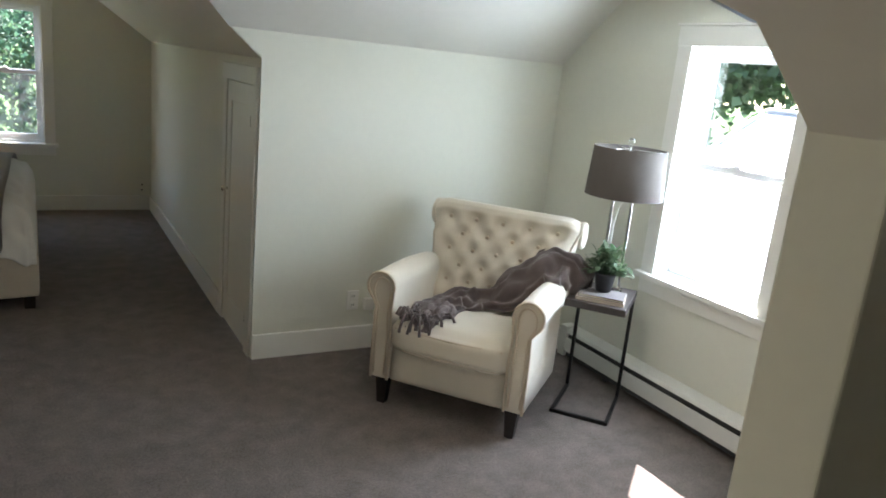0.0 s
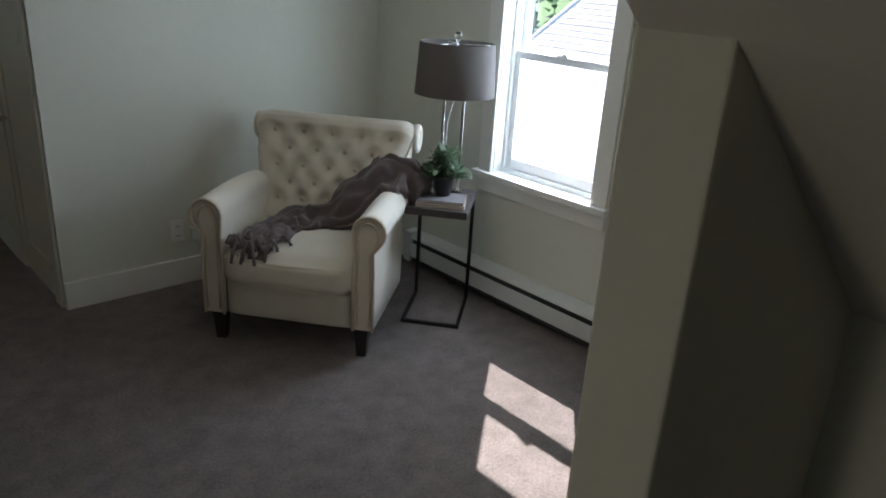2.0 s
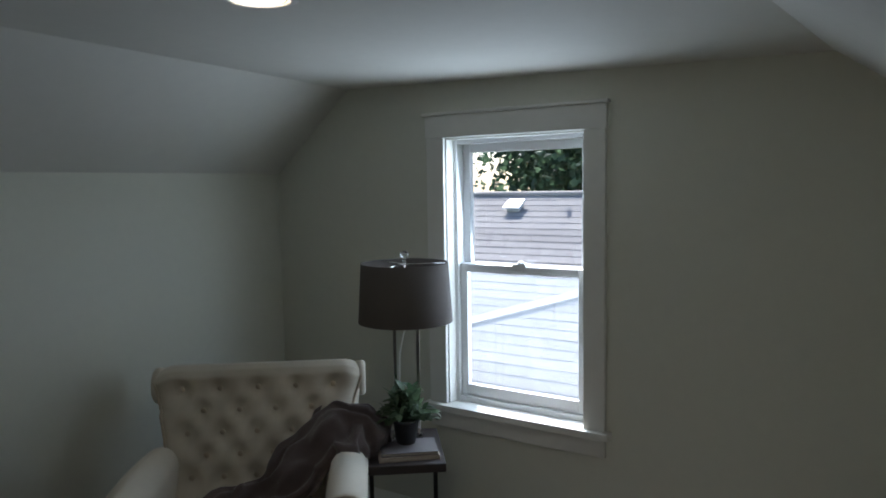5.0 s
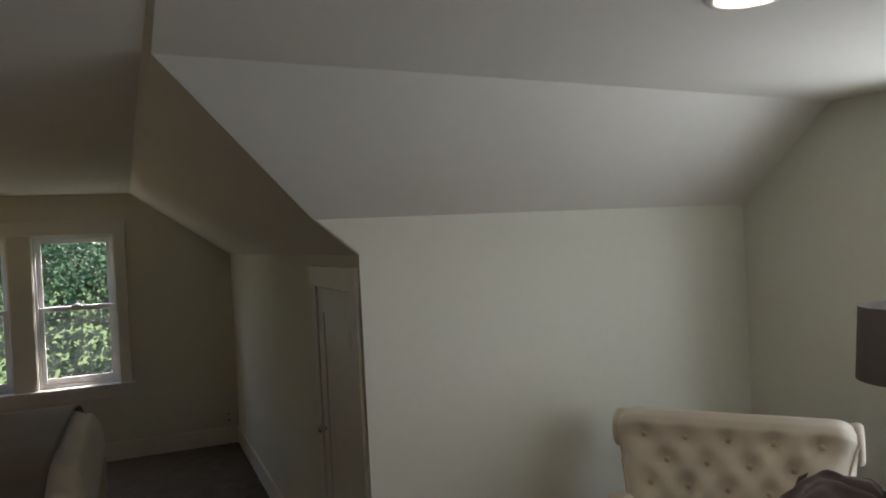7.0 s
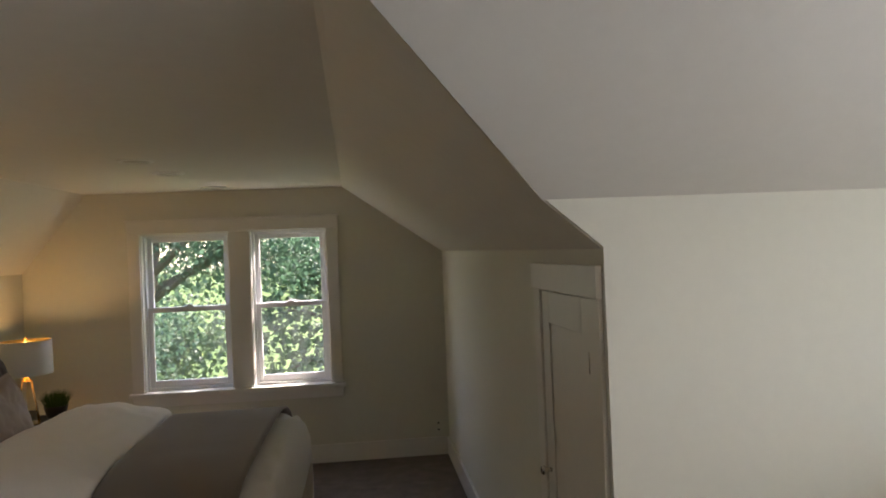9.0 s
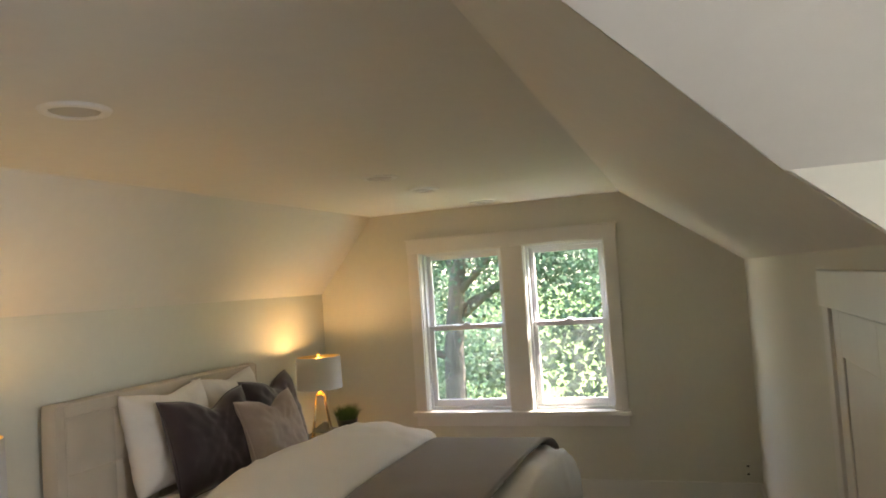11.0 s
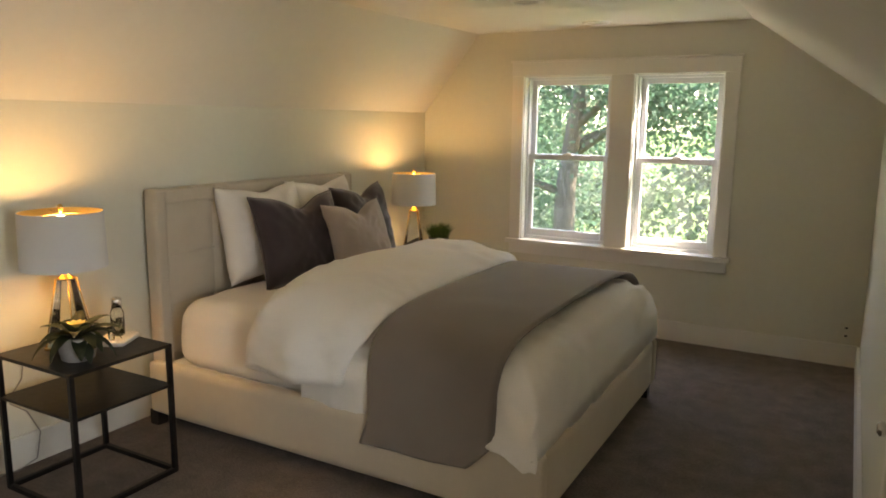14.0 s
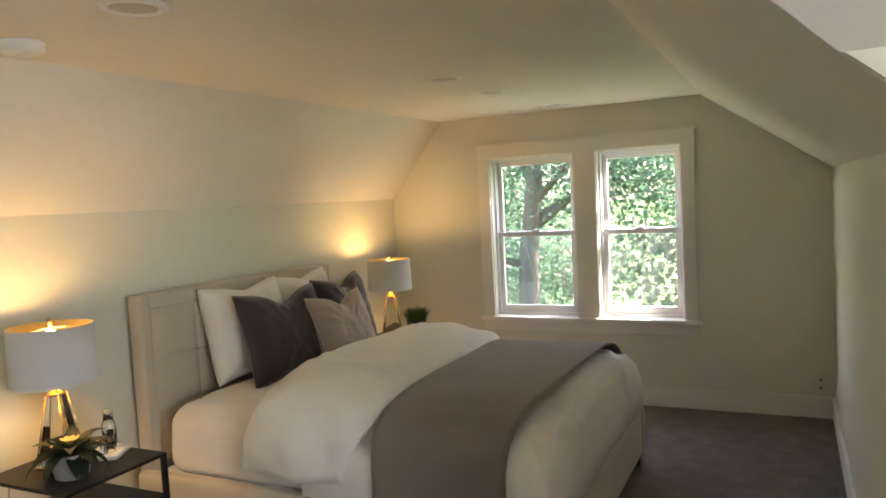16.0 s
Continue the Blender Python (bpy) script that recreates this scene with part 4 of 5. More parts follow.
def book(m, w, d, h, cover, label):
    t = thing("book", label, "book", m)
    part("pages", blocks(((-w / 2 + 0.004, -d / 2 + 0.004, 0.0025), (w / 2 - 0.002, d / 2 - 0.004, h - 0.0025))), M_PAPER, t)
    part("cover", blocks(((-w / 2, -d / 2, 0), (w / 2, d / 2, 0.0025)), ((-w / 2, -d / 2, h - 0.0025), (w / 2, d / 2, h)), ((-w / 2, -d / 2, 0.0025), (-w / 2 + 0.003, d / 2, h - 0.0025))), cover, t)


BK = facing(TX, TY, HT) @ pose(0.008, -0.085, 0, 0, 0, 4)
book(BK, 0.235, 0.165, 0.016, M_COVER, "tan closed hardback book lying on the side table")
book(BK @ pose(0.005, 0.004, 0.0165, 0, 0, -3), 0.22, 0.155, 0.014, M_COVER2, "grey closed hardback book lying on another book")
M_POT = material("black_pot", (0.018, 0.018, 0.02), 0.4, vary=0.2, grain=20, stain=6, gloss_vary=0.08)
M_SOIL = material("soil", (0.03, 0.022, 0.016), 1.0, vary=0.4, grain=150, bump=1, bump_scale=150)
M_HERB = leaf_material("houseplant_leaves", (0.045, 0.085, 0.040), (0.20, 0.27, 0.15))


def leaf(bm, root, d, length, width, droop, fold=0.25, segs=4):
    """A pointed blade that arches over, folded along its middle."""
    d = d.normalized()
    side = d.cross(Vector((0, 0, 1)))
    side = side.normalized() if side.length > 0.05 else Vector((1, 0, 0))
    rows, p = [], Vector(root)
    for i in range(segs + 1):
        f = i / segs
        w = width * math.sin(math.pi * min(0.97, 0.16 + 0.84 * f)) ** 0.8
        up = side.cross(d)
        rows.append([bm.verts.new(p - side * w + up * w * fold), bm.verts.new(p), bm.verts.new(p + side * w + up * w * fold)])
        d = (d + Vector((0, 0, -droop / segs))).normalized()
        p = p + d * length / segs
    for a, c in zip(rows, rows[1:]):
        for k in range(2):
            f = bm.faces.new((a[k], a[k + 1], c[k + 1], c[k]))
            f.smooth = True


plant = thing("potted_plant", "small bushy green plant in a black pot on books", "plant", facing(TX, TY, HT + 0.031) @ Matrix.Translation((0.005, -0.045, 0)))
bm = bmesh.new()
lathe(bm, [(0.034, 0.0), (0.038, 0.003), (0.052, 0.088), (0.055, 0.089), (0.055, 0.096), (0.049, 0.096), (0.047, 0.08), (0.02, 0.078)], 28)
part("pot", bm, M_POT, plant)
bm = bmesh.new()
lathe(bm, [(0.0475, 0.07), (0.046, 0.084), (0.02, 0.087)], 20)
part("soil", bm, M_SOIL, plant)
bm, stems = bmesh.new(), bmesh.new()
rng = random.Random(15)
for k in range(40):
    az, el = rng.uniform(0, math.tau), rng.uniform(0.1, 1.5)
    d = Vector((math.cos(az) * math.cos(el), math.sin(az) * math.cos(el), math.sin(el)))
    tip = Vector((0, 0, 0.09)) + Vector((d.x * 0.115, d.y * 0.115, d.z * 0.13)) * rng.uniform(0.65, 1.08)
    base = Vector((d.x * 0.02, d.y * 0.02, 0.082))
    tube(stems, [base, base.lerp(tip, 0.5) + Vector((0, 0, 0.015)), tip], 0.0018, 5)
    for q in range(7):
        at = base.lerp(tip, 0.35 + 0.65 * q / 6)
        ld = d + Vector((rng.gauss(0, 0.7), rng.gauss(0, 0.7), rng.gauss(0.1, 0.5)))
        leaf(bm, at, ld, rng.uniform(0.030, 0.050), rng.uniform(0.010, 0.016), 0.6, 0.2, 3)
part("stems", stems, M_LEAF2, plant)
part("foliage", bm, M_HERB, plant)

M_SHADE = material("grey_lamp_shade", (0.115, 0.10, 0.090), 0.9, vary=0.12, grain=350, stain=6, bump=0.4, bump_scale=420, spec=0.15, stretch=(1, 1, 0.4))
M_CRYSTAL = glass("crystal", 0.02, (0.96, 0.98, 0.97), 1.5)


def drum(bm, r0, r1, z0, z1, wall=0.003, seg=56):
    lathe(bm, [(r0, z0), (r1, z1), (r1 - wall, z1), (r0 - wall, z0), (r0, z0)], seg, close=False)


lamp = thing("table_lamp", "polished metal table lamp with a grey drum shade, unlit", "lamp", facing(TX, TY, HT) @ Matrix.Translation((0.018, 0.062, 0)))
bm = bmesh.new()
soft_block(bm, (-0.065, -0.045, 0), (0.065, 0.045, 0.022), 0.006, 0, 3)
part("base", bm, M_CRYSTAL, lamp, "clear crystal base")
for s in (-1, 1):
    part("post", blocks(((s * 0.047 - 0.007, -0.007, 0.022), (s * 0.047 + 0.007, 0.007, 0.495))), M_CHROME, lamp, bevel=0.0015)
part("top_bar", blocks(((-0.054, -0.007, 0.495), (0.054, 0.007, 0.509))), M_CHROME, lamp, bevel=0.0015)
part("bottom_bar", blocks(((-0.040, -0.007, 0.022), (0.040, 0.007, 0.034))), M_CHROME, lamp, bevel=0.0015)
bm = bmesh.new()
lathe(bm, [(0.012, 0.509), (0.012, 0.55), (0.017, 0.552), (0.017, 0.60), (0.005, 0.605), (0.004, 0.745)], 16)
part("socket", bm, M_CHROME, lamp)
bm = bmesh.new()
drum(bm, 0.193, 0.178, 0.502, 0.742)
shade = part("shade", bm, M_SHADE, lamp, "grey fabric drum shade")
bm = bmesh.new()
for k in range(3):
    a = k * math.tau / 3
    tube(bm, [(0.004 * math.cos(a), 0.004 * math.sin(a), 0.736), (0.176 * math.cos(a), 0.176 * math.sin(a), 0.736)], 0.002, 6)
part("spider", bm, M_CHROME, shade)
bm = bmesh.new()
lathe(bm, [(0.006, 0.745), (0.009, 0.752), (0.005, 0.758), (0.016, 0.77), (0.018, 0.780), (0.008, 0.79), (0.001, 0.792)], 8)
part("finial", bm, M_CRYSTAL, lamp, "faceted crystal finial")
bm = bmesh.new()
tube(bm, [(0.01, 0.0, 0.49), (-0.012, 0.012, 0.44), (-0.028, 0.016, 0.36), (-0.03, 0.02, 0.2), (-0.03, 0.03, 0.03)], 0.0025, 6)
part("cord", bm, M_PLASTIC, lamp, "clear power cord")

# ---- bedroom ----
M_UPH = material("oatmeal_upholstery", (0.59, 0.525, 0.43), 0.92, vary=0.10, grain=380, stain=4, bump=0.35, bump_scale=480, sheen=0.2, spec=0.2, dist=0.0015)
M_SHEET = material("white_cotton", (0.84, 0.81, 0.77), 0.9, vary=0.03, grain=120, stain=3, bump=0.25, bump_scale=300, sheen=0.15, spec=0.2, dist=0.001)
M_DUVET = material("white_duvet", (0.86, 0.84, 0.80), 0.92, vary=0.03, grain=120, stain=3, bump=0.25, bump_scale=240, sheen=0.2, spec=0.2, dist=0.0015)
M_RUNNER = material("grey_bed_runner", (0.235, 0.205, 0.185), 0.95, vary=0.10, grain=350, stain=3, bump=0.5, bump_scale=420, sheen=0.3, spec=0.1, dist=0.0015)
M_VELVET = material("dark_velvet", (0.050, 0.036, 0.042), 0.75, vary=0.2, grain=200, stain=9, bump=0.2, bump_scale=200, sheen=0.5, spec=0.2)
M_BEIGE = material("beige_velvet", (0.43, 0.36, 0.32), 0.85, vary=0.08, grain=200, stain=9, bump=0.2, bump_scale=260, sheen=0.4, spec=0.2)

BX0, BX1, BY0, BY1 = -3.14, -1.0, 1.055, 2.77
bed = thing("bed", "queen bed frame with oatmeal upholstered square-tufted headboard and rails", "bed", Matrix.Translation(((BX0 + BX1) / 2, (BY0 + BY1) / 2, 0)))
BED = Matrix.Translation((-(BX0 + BX1) / 2, -(BY0 + BY1) / 2, 0))      # room to bed coordinates


def bed_part(name, bm, mat, parent, label="", bevel=0.0):
    bmesh.ops.transform(bm, matrix=BED, verts=bm.verts)
    return part(name, bm, mat, parent, label, bevel)


HY0, HY1, HZ = 1.155, 2.735, 1.158
bm = bmesh.new()
soft_block(bm, (-3.135, HY0 + 0.065, 0.07), (-3.10, HY1 - 0.065, HZ - 0.065), 0.012, 0.003, 6)
headboard = bed_part("headboard", bm, M_UPH, bed, "upholstered headboard with a plain border")
for lo, hi in (((-3.14, HY0, 0.07), (-3.055, HY0 + 0.07, HZ)), ((-3.14, HY1 - 0.07, 0.07), (-3.055, HY1, HZ)), ((-3.14, HY0 + 0.07, HZ - 0.07), (-3.055, HY1 - 0.07, HZ))):
    bm = bmesh.new()
    soft_block(bm, lo, hi, 0.012, 0.003, 6)
    bed_part("border", bm, M_UPH, headboard)
for line in ([(-3.056, HY0 + 0.008, 0.09), (-3.056, HY0 + 0.008, HZ - 0.008), (-3.056, HY1 - 0.008, HZ - 0.008), (-3.056, HY1 - 0.008, 0.09)],
             [(-3.056, HY0 + 0.066, 0.34), (-3.056, HY0 + 0.066, HZ - 0.066), (-3.056, HY1 - 0.066, HZ - 0.066), (-3.056, HY1 - 0.066, 0.34)]):
    bm = bmesh.new()
    tube(bm, line, 0.005, 6)
    bed_part("piping", bm, M_UPH, headboard)
COLS, ROWS = 5, 3
y0, y1, z0, z1 = HY0 + 0.073, HY1 - 0.073, 0.33, HZ - 0.073
for i in range(COLS):
    for j in range(ROWS):
        bm = bmesh.new()
        cw, ch = (y1 - y0) / COLS, (z1 - z0) / ROWS
        soft_block(bm, (-3.11, y0 + i * cw - 0.001, z0 + j * ch - 0.001), (-3.056, y0 + (i + 1) * cw + 0.001, z0 + (j + 1) * ch + 0.001), 0.014, 0.012, 8)
        bed_part("tufted_panel", bm, M_UPH, headboard)
for s, y in ((-1, BY0), (1, BY1)):
    bm = bmesh.new()
    soft_block(bm, (-3.05, min(y, y - s * 0.07), 0.075), (BX1 - 0.0, max(y, y - s * 0.07), 0.335), 0.02, 0.004, 12)
    bed_part("side_rail", bm, M_UPH, bed)
bm = bmesh.new()
soft_block(bm, (BX1 - 0.07, BY0 + 0.071, 0.075), (BX1, BY1 - 0.071, 0.333), 0.02, 0.004, 12)
bed_part("foot_rail", bm, M_UPH, bed)
bed_part("slat_deck", blocks(((-3.04, BY0 + 0.072, 0.20), (BX1 - 0.075, BY1 - 0.072, 0.235))), M_ESPRESSO, bed)
for x in (-3.05, BX1 - 0.05):
    for y in (BY0 + 0.05, BY1 - 0.05):
        bed_part("leg", blocks(((x - 0.03, y - 0.03, 0), (x + 0.03, y + 0.03, 0.077))), M_ESPRESSO, bed, "short dark leg", 0.003)

bm = bmesh.new()
soft_block(bm, (-2.94, BY0 + 0.078, 0.290), (BX1 - 0.085, BY1 - 0.078, 0.640), 0.105, 0.016, 44)
for v in bm.verts:
    p = v.co
    v.co.z += 0.008 * noise.noise(p * 5) + 0.006 * noise.noise(p * 12)
    if p.z < 0.58 and p.y < BY0 + 0.2:
        # the sheet's side bulges over the rail in slack upright folds
        low = max(0.0, (0.58 - p.z) / 0.30)
        v.co.y -= 0.016 * math.sin(min(1, low) * math.pi) + 0.012 * low * noise.noise(Vector((p.x * 16, 0, p.z * 3)))
MAT_C = Vector((-2.03, (BY0 + BY1) / 2, 0.236))
bmesh.ops.translate(bm, vec=-MAT_C, verts=bm.verts)
mattress = thing("mattress", "thick mattress under a white fitted sheet on the bed", "mattress", Matrix.Translation(MAT_C))
part("fitted_sheet", bm, M_SHEET, mattress, "white fitted sheet with slack folds")
bm = bmesh.new()
soft_block(bm, (-2.985, BY0 + 0.084, 0.236), (BX1 - 0.09, BY1 - 0.084, 0.33), 0.02, 0, 4)
bmesh.ops.translate(bm, vec=-MAT_C, verts=bm.verts)
part("body", bm, M_SHEET, mattress)

CY = (BY0 + BY1) / 2


def puffed(s, x, half, low_s, low_n, top, power=0.42):
    """A point across the bed at x; s from -1 (south hem) to 1 (north hem)."""
    a = s * radians(96)
    low = low_s if s < 0 else low_n
    c, sn = math.cos(a), math.sin(a)
    y = CY + half * math.copysign(abs(sn) ** power, sn)
    z = low + (top - low) * (max(c, 0) ** power)
    if abs(s) > 0.9375:
        z = low - 0.02 * (abs(s) - 0.9375) / 0.0625
    return Vector((x, y, z))


def duvet_point(u, s, lift=0.0):
    """The duvet from its fold (u = 0) over the foot of the bed (u = 1)."""
    x0, x1 = -2.10, BX1 - 0.005
    k = min(1.0, u / 0.86)
    end = max(0.0, (u - 0.80) / 0.20)
    x = x0 + (x1 - x0 - 0.16) * k + 0.16 * math.sin(end * math.pi / 2) ** 0.55 * (u > 0.80)
    drop = max(0.0, math.cos(end * math.pi / 2)) ** 0.5 if end < 1 else 0.0
    top = 0.70 + 0.015 * math.sin(u * 7)
    half = 0.845 + 0.010 * math.sin(u * 9) + lift
    foot = max(0.0, min(1.0, (x + 1.14) / 0.08)) * (s < 0)          # the near foot corner sags over the rail
    half += 0.034 * foot
    low_s, low_n = 0.340 + 0.014 * math.sin(u * 17) + 0.010 * math.sin(u * 43) - 0.055 * foot, 0.345
    p = puffed(s, x, half, low_s, low_n, top + lift)
    p.z = 0.335 + (p.z - 0.335) * (drop if end > 0 else 1.0)
    # slack at the foot's near corner and soft ripples
    w = 0.020 * noise.noise(Vector((p.x * 3.1, p.y * 3.1, p.z * 5))) + 0.016 * noise.noise(Vector((p.x * 11, p.y * 9, p.z * 12)))
    w += 0.018 * (0.5 - abs(noise.noise(Vector((p.x * 7 + p.y * 3, p.y * 5, p.z * 4 + 9)))) * 2) + 0.003 * noise.noise(p * 28)
    side = max(0, abs(s) - 0.55) / 0.45
    w += 0.016 * side * math.sin(p.x * 21 + 2 * math.sin(p.x * 5)) * (p.x > -1.5 or s > 0)
    n = Vector((0.25 * (end > 0.3), math.copysign(side, s), 1 - side * 0.9)).normalized()
    return p + n * w


def cloth(bm, fn, nu, nv, thick):
    """A sheet with thickness along its own normals."""
    pts = [[fn(i / nu, j / nv) for j in range(nv + 1)] for i in range(nu + 1)]

    def normal(i, j):
        a = pts[min(i + 1, nu)][j] - pts[max(i - 1, 0)][j]
        b = pts[i][min(j + 1, nv)] - pts[i][max(j - 1, 0)]
        n = a.cross(b)
        return n.normalized() if n.length > 1e-9 else Vector((0, 0, 1))

    outer = [[bm.verts.new(p) for p in row] for row in pts]
    inner = [[bm.verts.new(pts[i][j] - normal(i, j) * thick) for j in range(nv + 1)] for i in range(nu + 1)]
    for i in range(nu):
        for j in range(nv):
            for g, o in ((outer, 1), (inner, -1)):
                f = bm.faces.new((g[i][j], g[i + 1][j], g[i + 1][j + 1], g[i][j + 1])[::o])
                f.smooth = True
    rim = [(i, 0) for i in range(nu + 1)] + [(nu, j) for j in range(1, nv + 1)] + [(i, nv) for i in range(nu - 1, -1, -1)] + [(0, j) for j in range(nv - 1, 0, -1)]
    for k in range(len(rim)):
        (a, b), (c, d) = rim[k], rim[(k + 1) % len(rim)]
        f = bm.faces.new((outer[a][b], inner[a][b], inner[c][d], outer[c][d]))
        f.smooth = True


duvet = thing("duvet", "white cotton duvet folded back over the bed", "duvet", Matrix.Translation((-1.6, CY, 0.64)))
OFF = Matrix.Translation((1.6, -CY, -0.64))
bm = bmesh.new()
cloth(bm, lambda u, v: duvet_point(u, v * 2 - 1), 110, 130, 0.025)
bmesh.ops.transform(bm, matrix=OFF, verts=bm.verts)
part("cover", bm, M_DUVET, duvet)


def fold_point(u, v):
    """The turned-back end of the duvet: a soft roll across the bed; v from the south hem to the north hem."""
    s = v * 2 - 1
    a = u * math.tau
    ms = max(0, abs(s) - 0.35) / 0.65
    cx = -2.08 - 0.10 * s * 0.6 - 0.10 * (ms ** 2) * (s < 0)
    rx, rz = 0.31 - 0.05 * ms, 0.074 - 0.008 * ms
    p = puffed(s * 0.93, 0, 0.850, 0.385, 0.46, 0.720)
    side = Vector((0, math.copysign(min(1, ms * 1.3), s), 1 - min(1, ms * 1.3) * 0.93)).normalized()
    ca, sa = math.cos(a), math.sin(a)
    c = Vector((cx + rx * math.copysign(abs(ca) ** 0.75, ca), p.y, p.z))
    q = c + side * (rz * (sa if sa > 0 else sa * 0.5) * (1.15 - 0.3 * ca) + 0.012)
    w = 0.022 * noise.noise(q * 4.3) + 0.014 * noise.noise(q * 10) + 0.004 * noise.noise(q * 27)
    w += 0.016 * min(1, ms * 1.5) * math.sin(q.x * 24 + 5 * q.z + 2 * math.sin(q.x * 7))
    return q + side * w * (sa > 0)


bm = bmesh.new()
vs = grid(bm, fold_point, 64, 120, close_u=True)
bm.faces.new([r[0] for r in vs][::-1]), bm.faces.new([r[-1] for r in vs])
bmesh.ops.transform(bm, matrix=OFF, verts=bm.verts)
part("turned_back_fold", bm, M_DUVET, duvet)

runner = thing("bed_runner", "grey-brown throw laid across the foot of the bed", "bed throw", Matrix.Translation((-1.5, CY, 0.7)))


def runner_point(u, v):
    """Across the bed (v), hanging down on both sides; u along the bed."""
    s = v * 2.5 - 1.35                      # past -1: hanging over the south rail
    hang = max(0.0, (-1 - s) / 0.35)
    x = (-1.73 - 0.025 * max(0.0, s + 1) - 0.045 * hang) * (1 - u) + (-1.185 + 0.04 * max(0.0, s + 1) - 0.105 * hang) * u
    cs = max(-1.0, min(1.0, s))
    p = puffed(cs * 0.93, x, 0.866, 0.36, 0.36, 0.735)
    if s < -0.93:
        f = (-0.93 - s) / 0.42
        p = Vector((x, BY0 - 0.012 + 0.010 * math.sin(x * 14) * f, 0.36 - 0.128 * f - 0.012 * (1 - u) * f))
        p.y = min(p.y, BY0 - 0.008)
    elif s > 0.93:
        f = (s - 0.93) / 0.3
        p = Vector((x, BY1 + 0.014, 0.36 - 0.15 * f))
    return p + Vector((0, 0, 0.006 * noise.noise(Vector((p.x * 4, p.y * 4, 3))) * (p.z > 0.6)))


bm = bmesh.new()
cloth(bm, runner_point, 24, 110, -0.010)
bmesh.ops.transform(bm, matrix=Matrix.Translation((1.5, -CY, -0.7)), verts=bm.verts)
part("cloth", bm, M_RUNNER, runner)
bm = bmesh.new()
tube(bm, [runner_point(1, k / 60) + Vector((0, 0, 0.004)) for k in range(61)], 0.006, 6)
bmesh.ops.transform(bm, matrix=Matrix.Translation((1.5, -CY, -0.7)), verts=bm.verts)
part("piped_hem", bm, M_RUNNER, runner)


def pillow(m, w, h, thick, mat, label, dent=0.0, piped=False, seed=0):
    """A stuffed cushion standing on edge: x across, z up, y through."""
    t = thing("pillow", label, "pillow", m, "pillows on the bed")
    bm = bmesh.new()

    def side(sg):
        def fn(u, v):
            a, b = u * 2 - 1, v * 2 - 1
            pinch = 1 - 0.10 * (1 - abs(a) ** 2.2) * (abs(b) > 0.0) * abs(b) ** 3
            pinch2 = 1 - 0.10 * (1 - abs(b) ** 2.2) * abs(a) ** 3
            x, z = a * w / 2 * pinch2, b * h / 2 * pinch
            notch = dent * math.exp(-((a - 0.1) / 0.34) ** 2) * max(0, (b + 0.3) / 1.3) ** 2
            z -= notch
            th = thick / 2 * ((1 - a ** 4) * (1 - b ** 4)) ** 0.55 * (1 - 0.35 * notch / max(dent, 1e-6) * (dent > 0))
            wr = (0.008 * noise.noise(Vector((a * 3 + seed, b * 3, sg))) + 0.005 * noise.noise(Vector((a * 8 + seed, b * 6, sg))) + 0.006 * max(abs(a), abs(b)) * math.sin(math.atan2(b, a) * 17 + seed) * 0.6) * (1 - max(abs(a), abs(b)) ** 6)
            return Vector((x, sg * th + wr, z + h / 2))
        return fn

    for sg in (-1, 1):
        grid(bm, side(sg), 40, 40)
    bmesh.ops.remove_doubles(bm, verts=bm.verts, dist=0.0004)
    part("cushion", bm, mat, t)
    if piped:
        bm = bmesh.new()
        f = side(0)
        line = [f(k / 20, 0) for k in range(21)] + [f(1, k / 20) for k in range(1, 21)] + [f(1 - k / 20, 1) for k in range(1, 21)] + [f(0, 1 - k / 20) for k in range(1, 21)]
        tube(bm, line, 0.004, 6)
        part("piping", bm, mat, t)
    return t


MT = 0.645
pillow(pose(-2.88, 1.765, MT, -12, 0, 90 - 2), 0.60, 0.52, 0.20, M_SHEET, "large white square pillow against the headboard", 0.025, seed=1)
pillow(pose(-2.90, 2.31, MT, -12, 0, 90 + 2), 0.60, 0.52, 0.20, M_SHEET, "large white square pillow against the headboard", 0.025, seed=4)
pillow(pose(-2.62, 1.77, MT - 0.005, -16, 0, 90 - 8), 0.58, 0.49, 0.17, M_VELVET, "dark charcoal velvet cushion with a chopped top", 0.065, True, 2)
pillow(pose(-2.68, 2.45, MT - 0.005, -16, 0, 90 + 4), 0.56, 0.49, 0.17, M_VELVET, "dark charcoal velvet cushion with a chopped top", 0.065, True, 5)
pillow(pose(-2.46, 2.10, MT - 0.002, -20, 0, 90 - 4), 0.48, 0.43, 0.15, M_BEIGE, "pale beige velvet cushion with piped edges", 0.06, True, 3)

# nightstands
NSX0, NSX1, NSH = -3.040, -2.560, 0.572


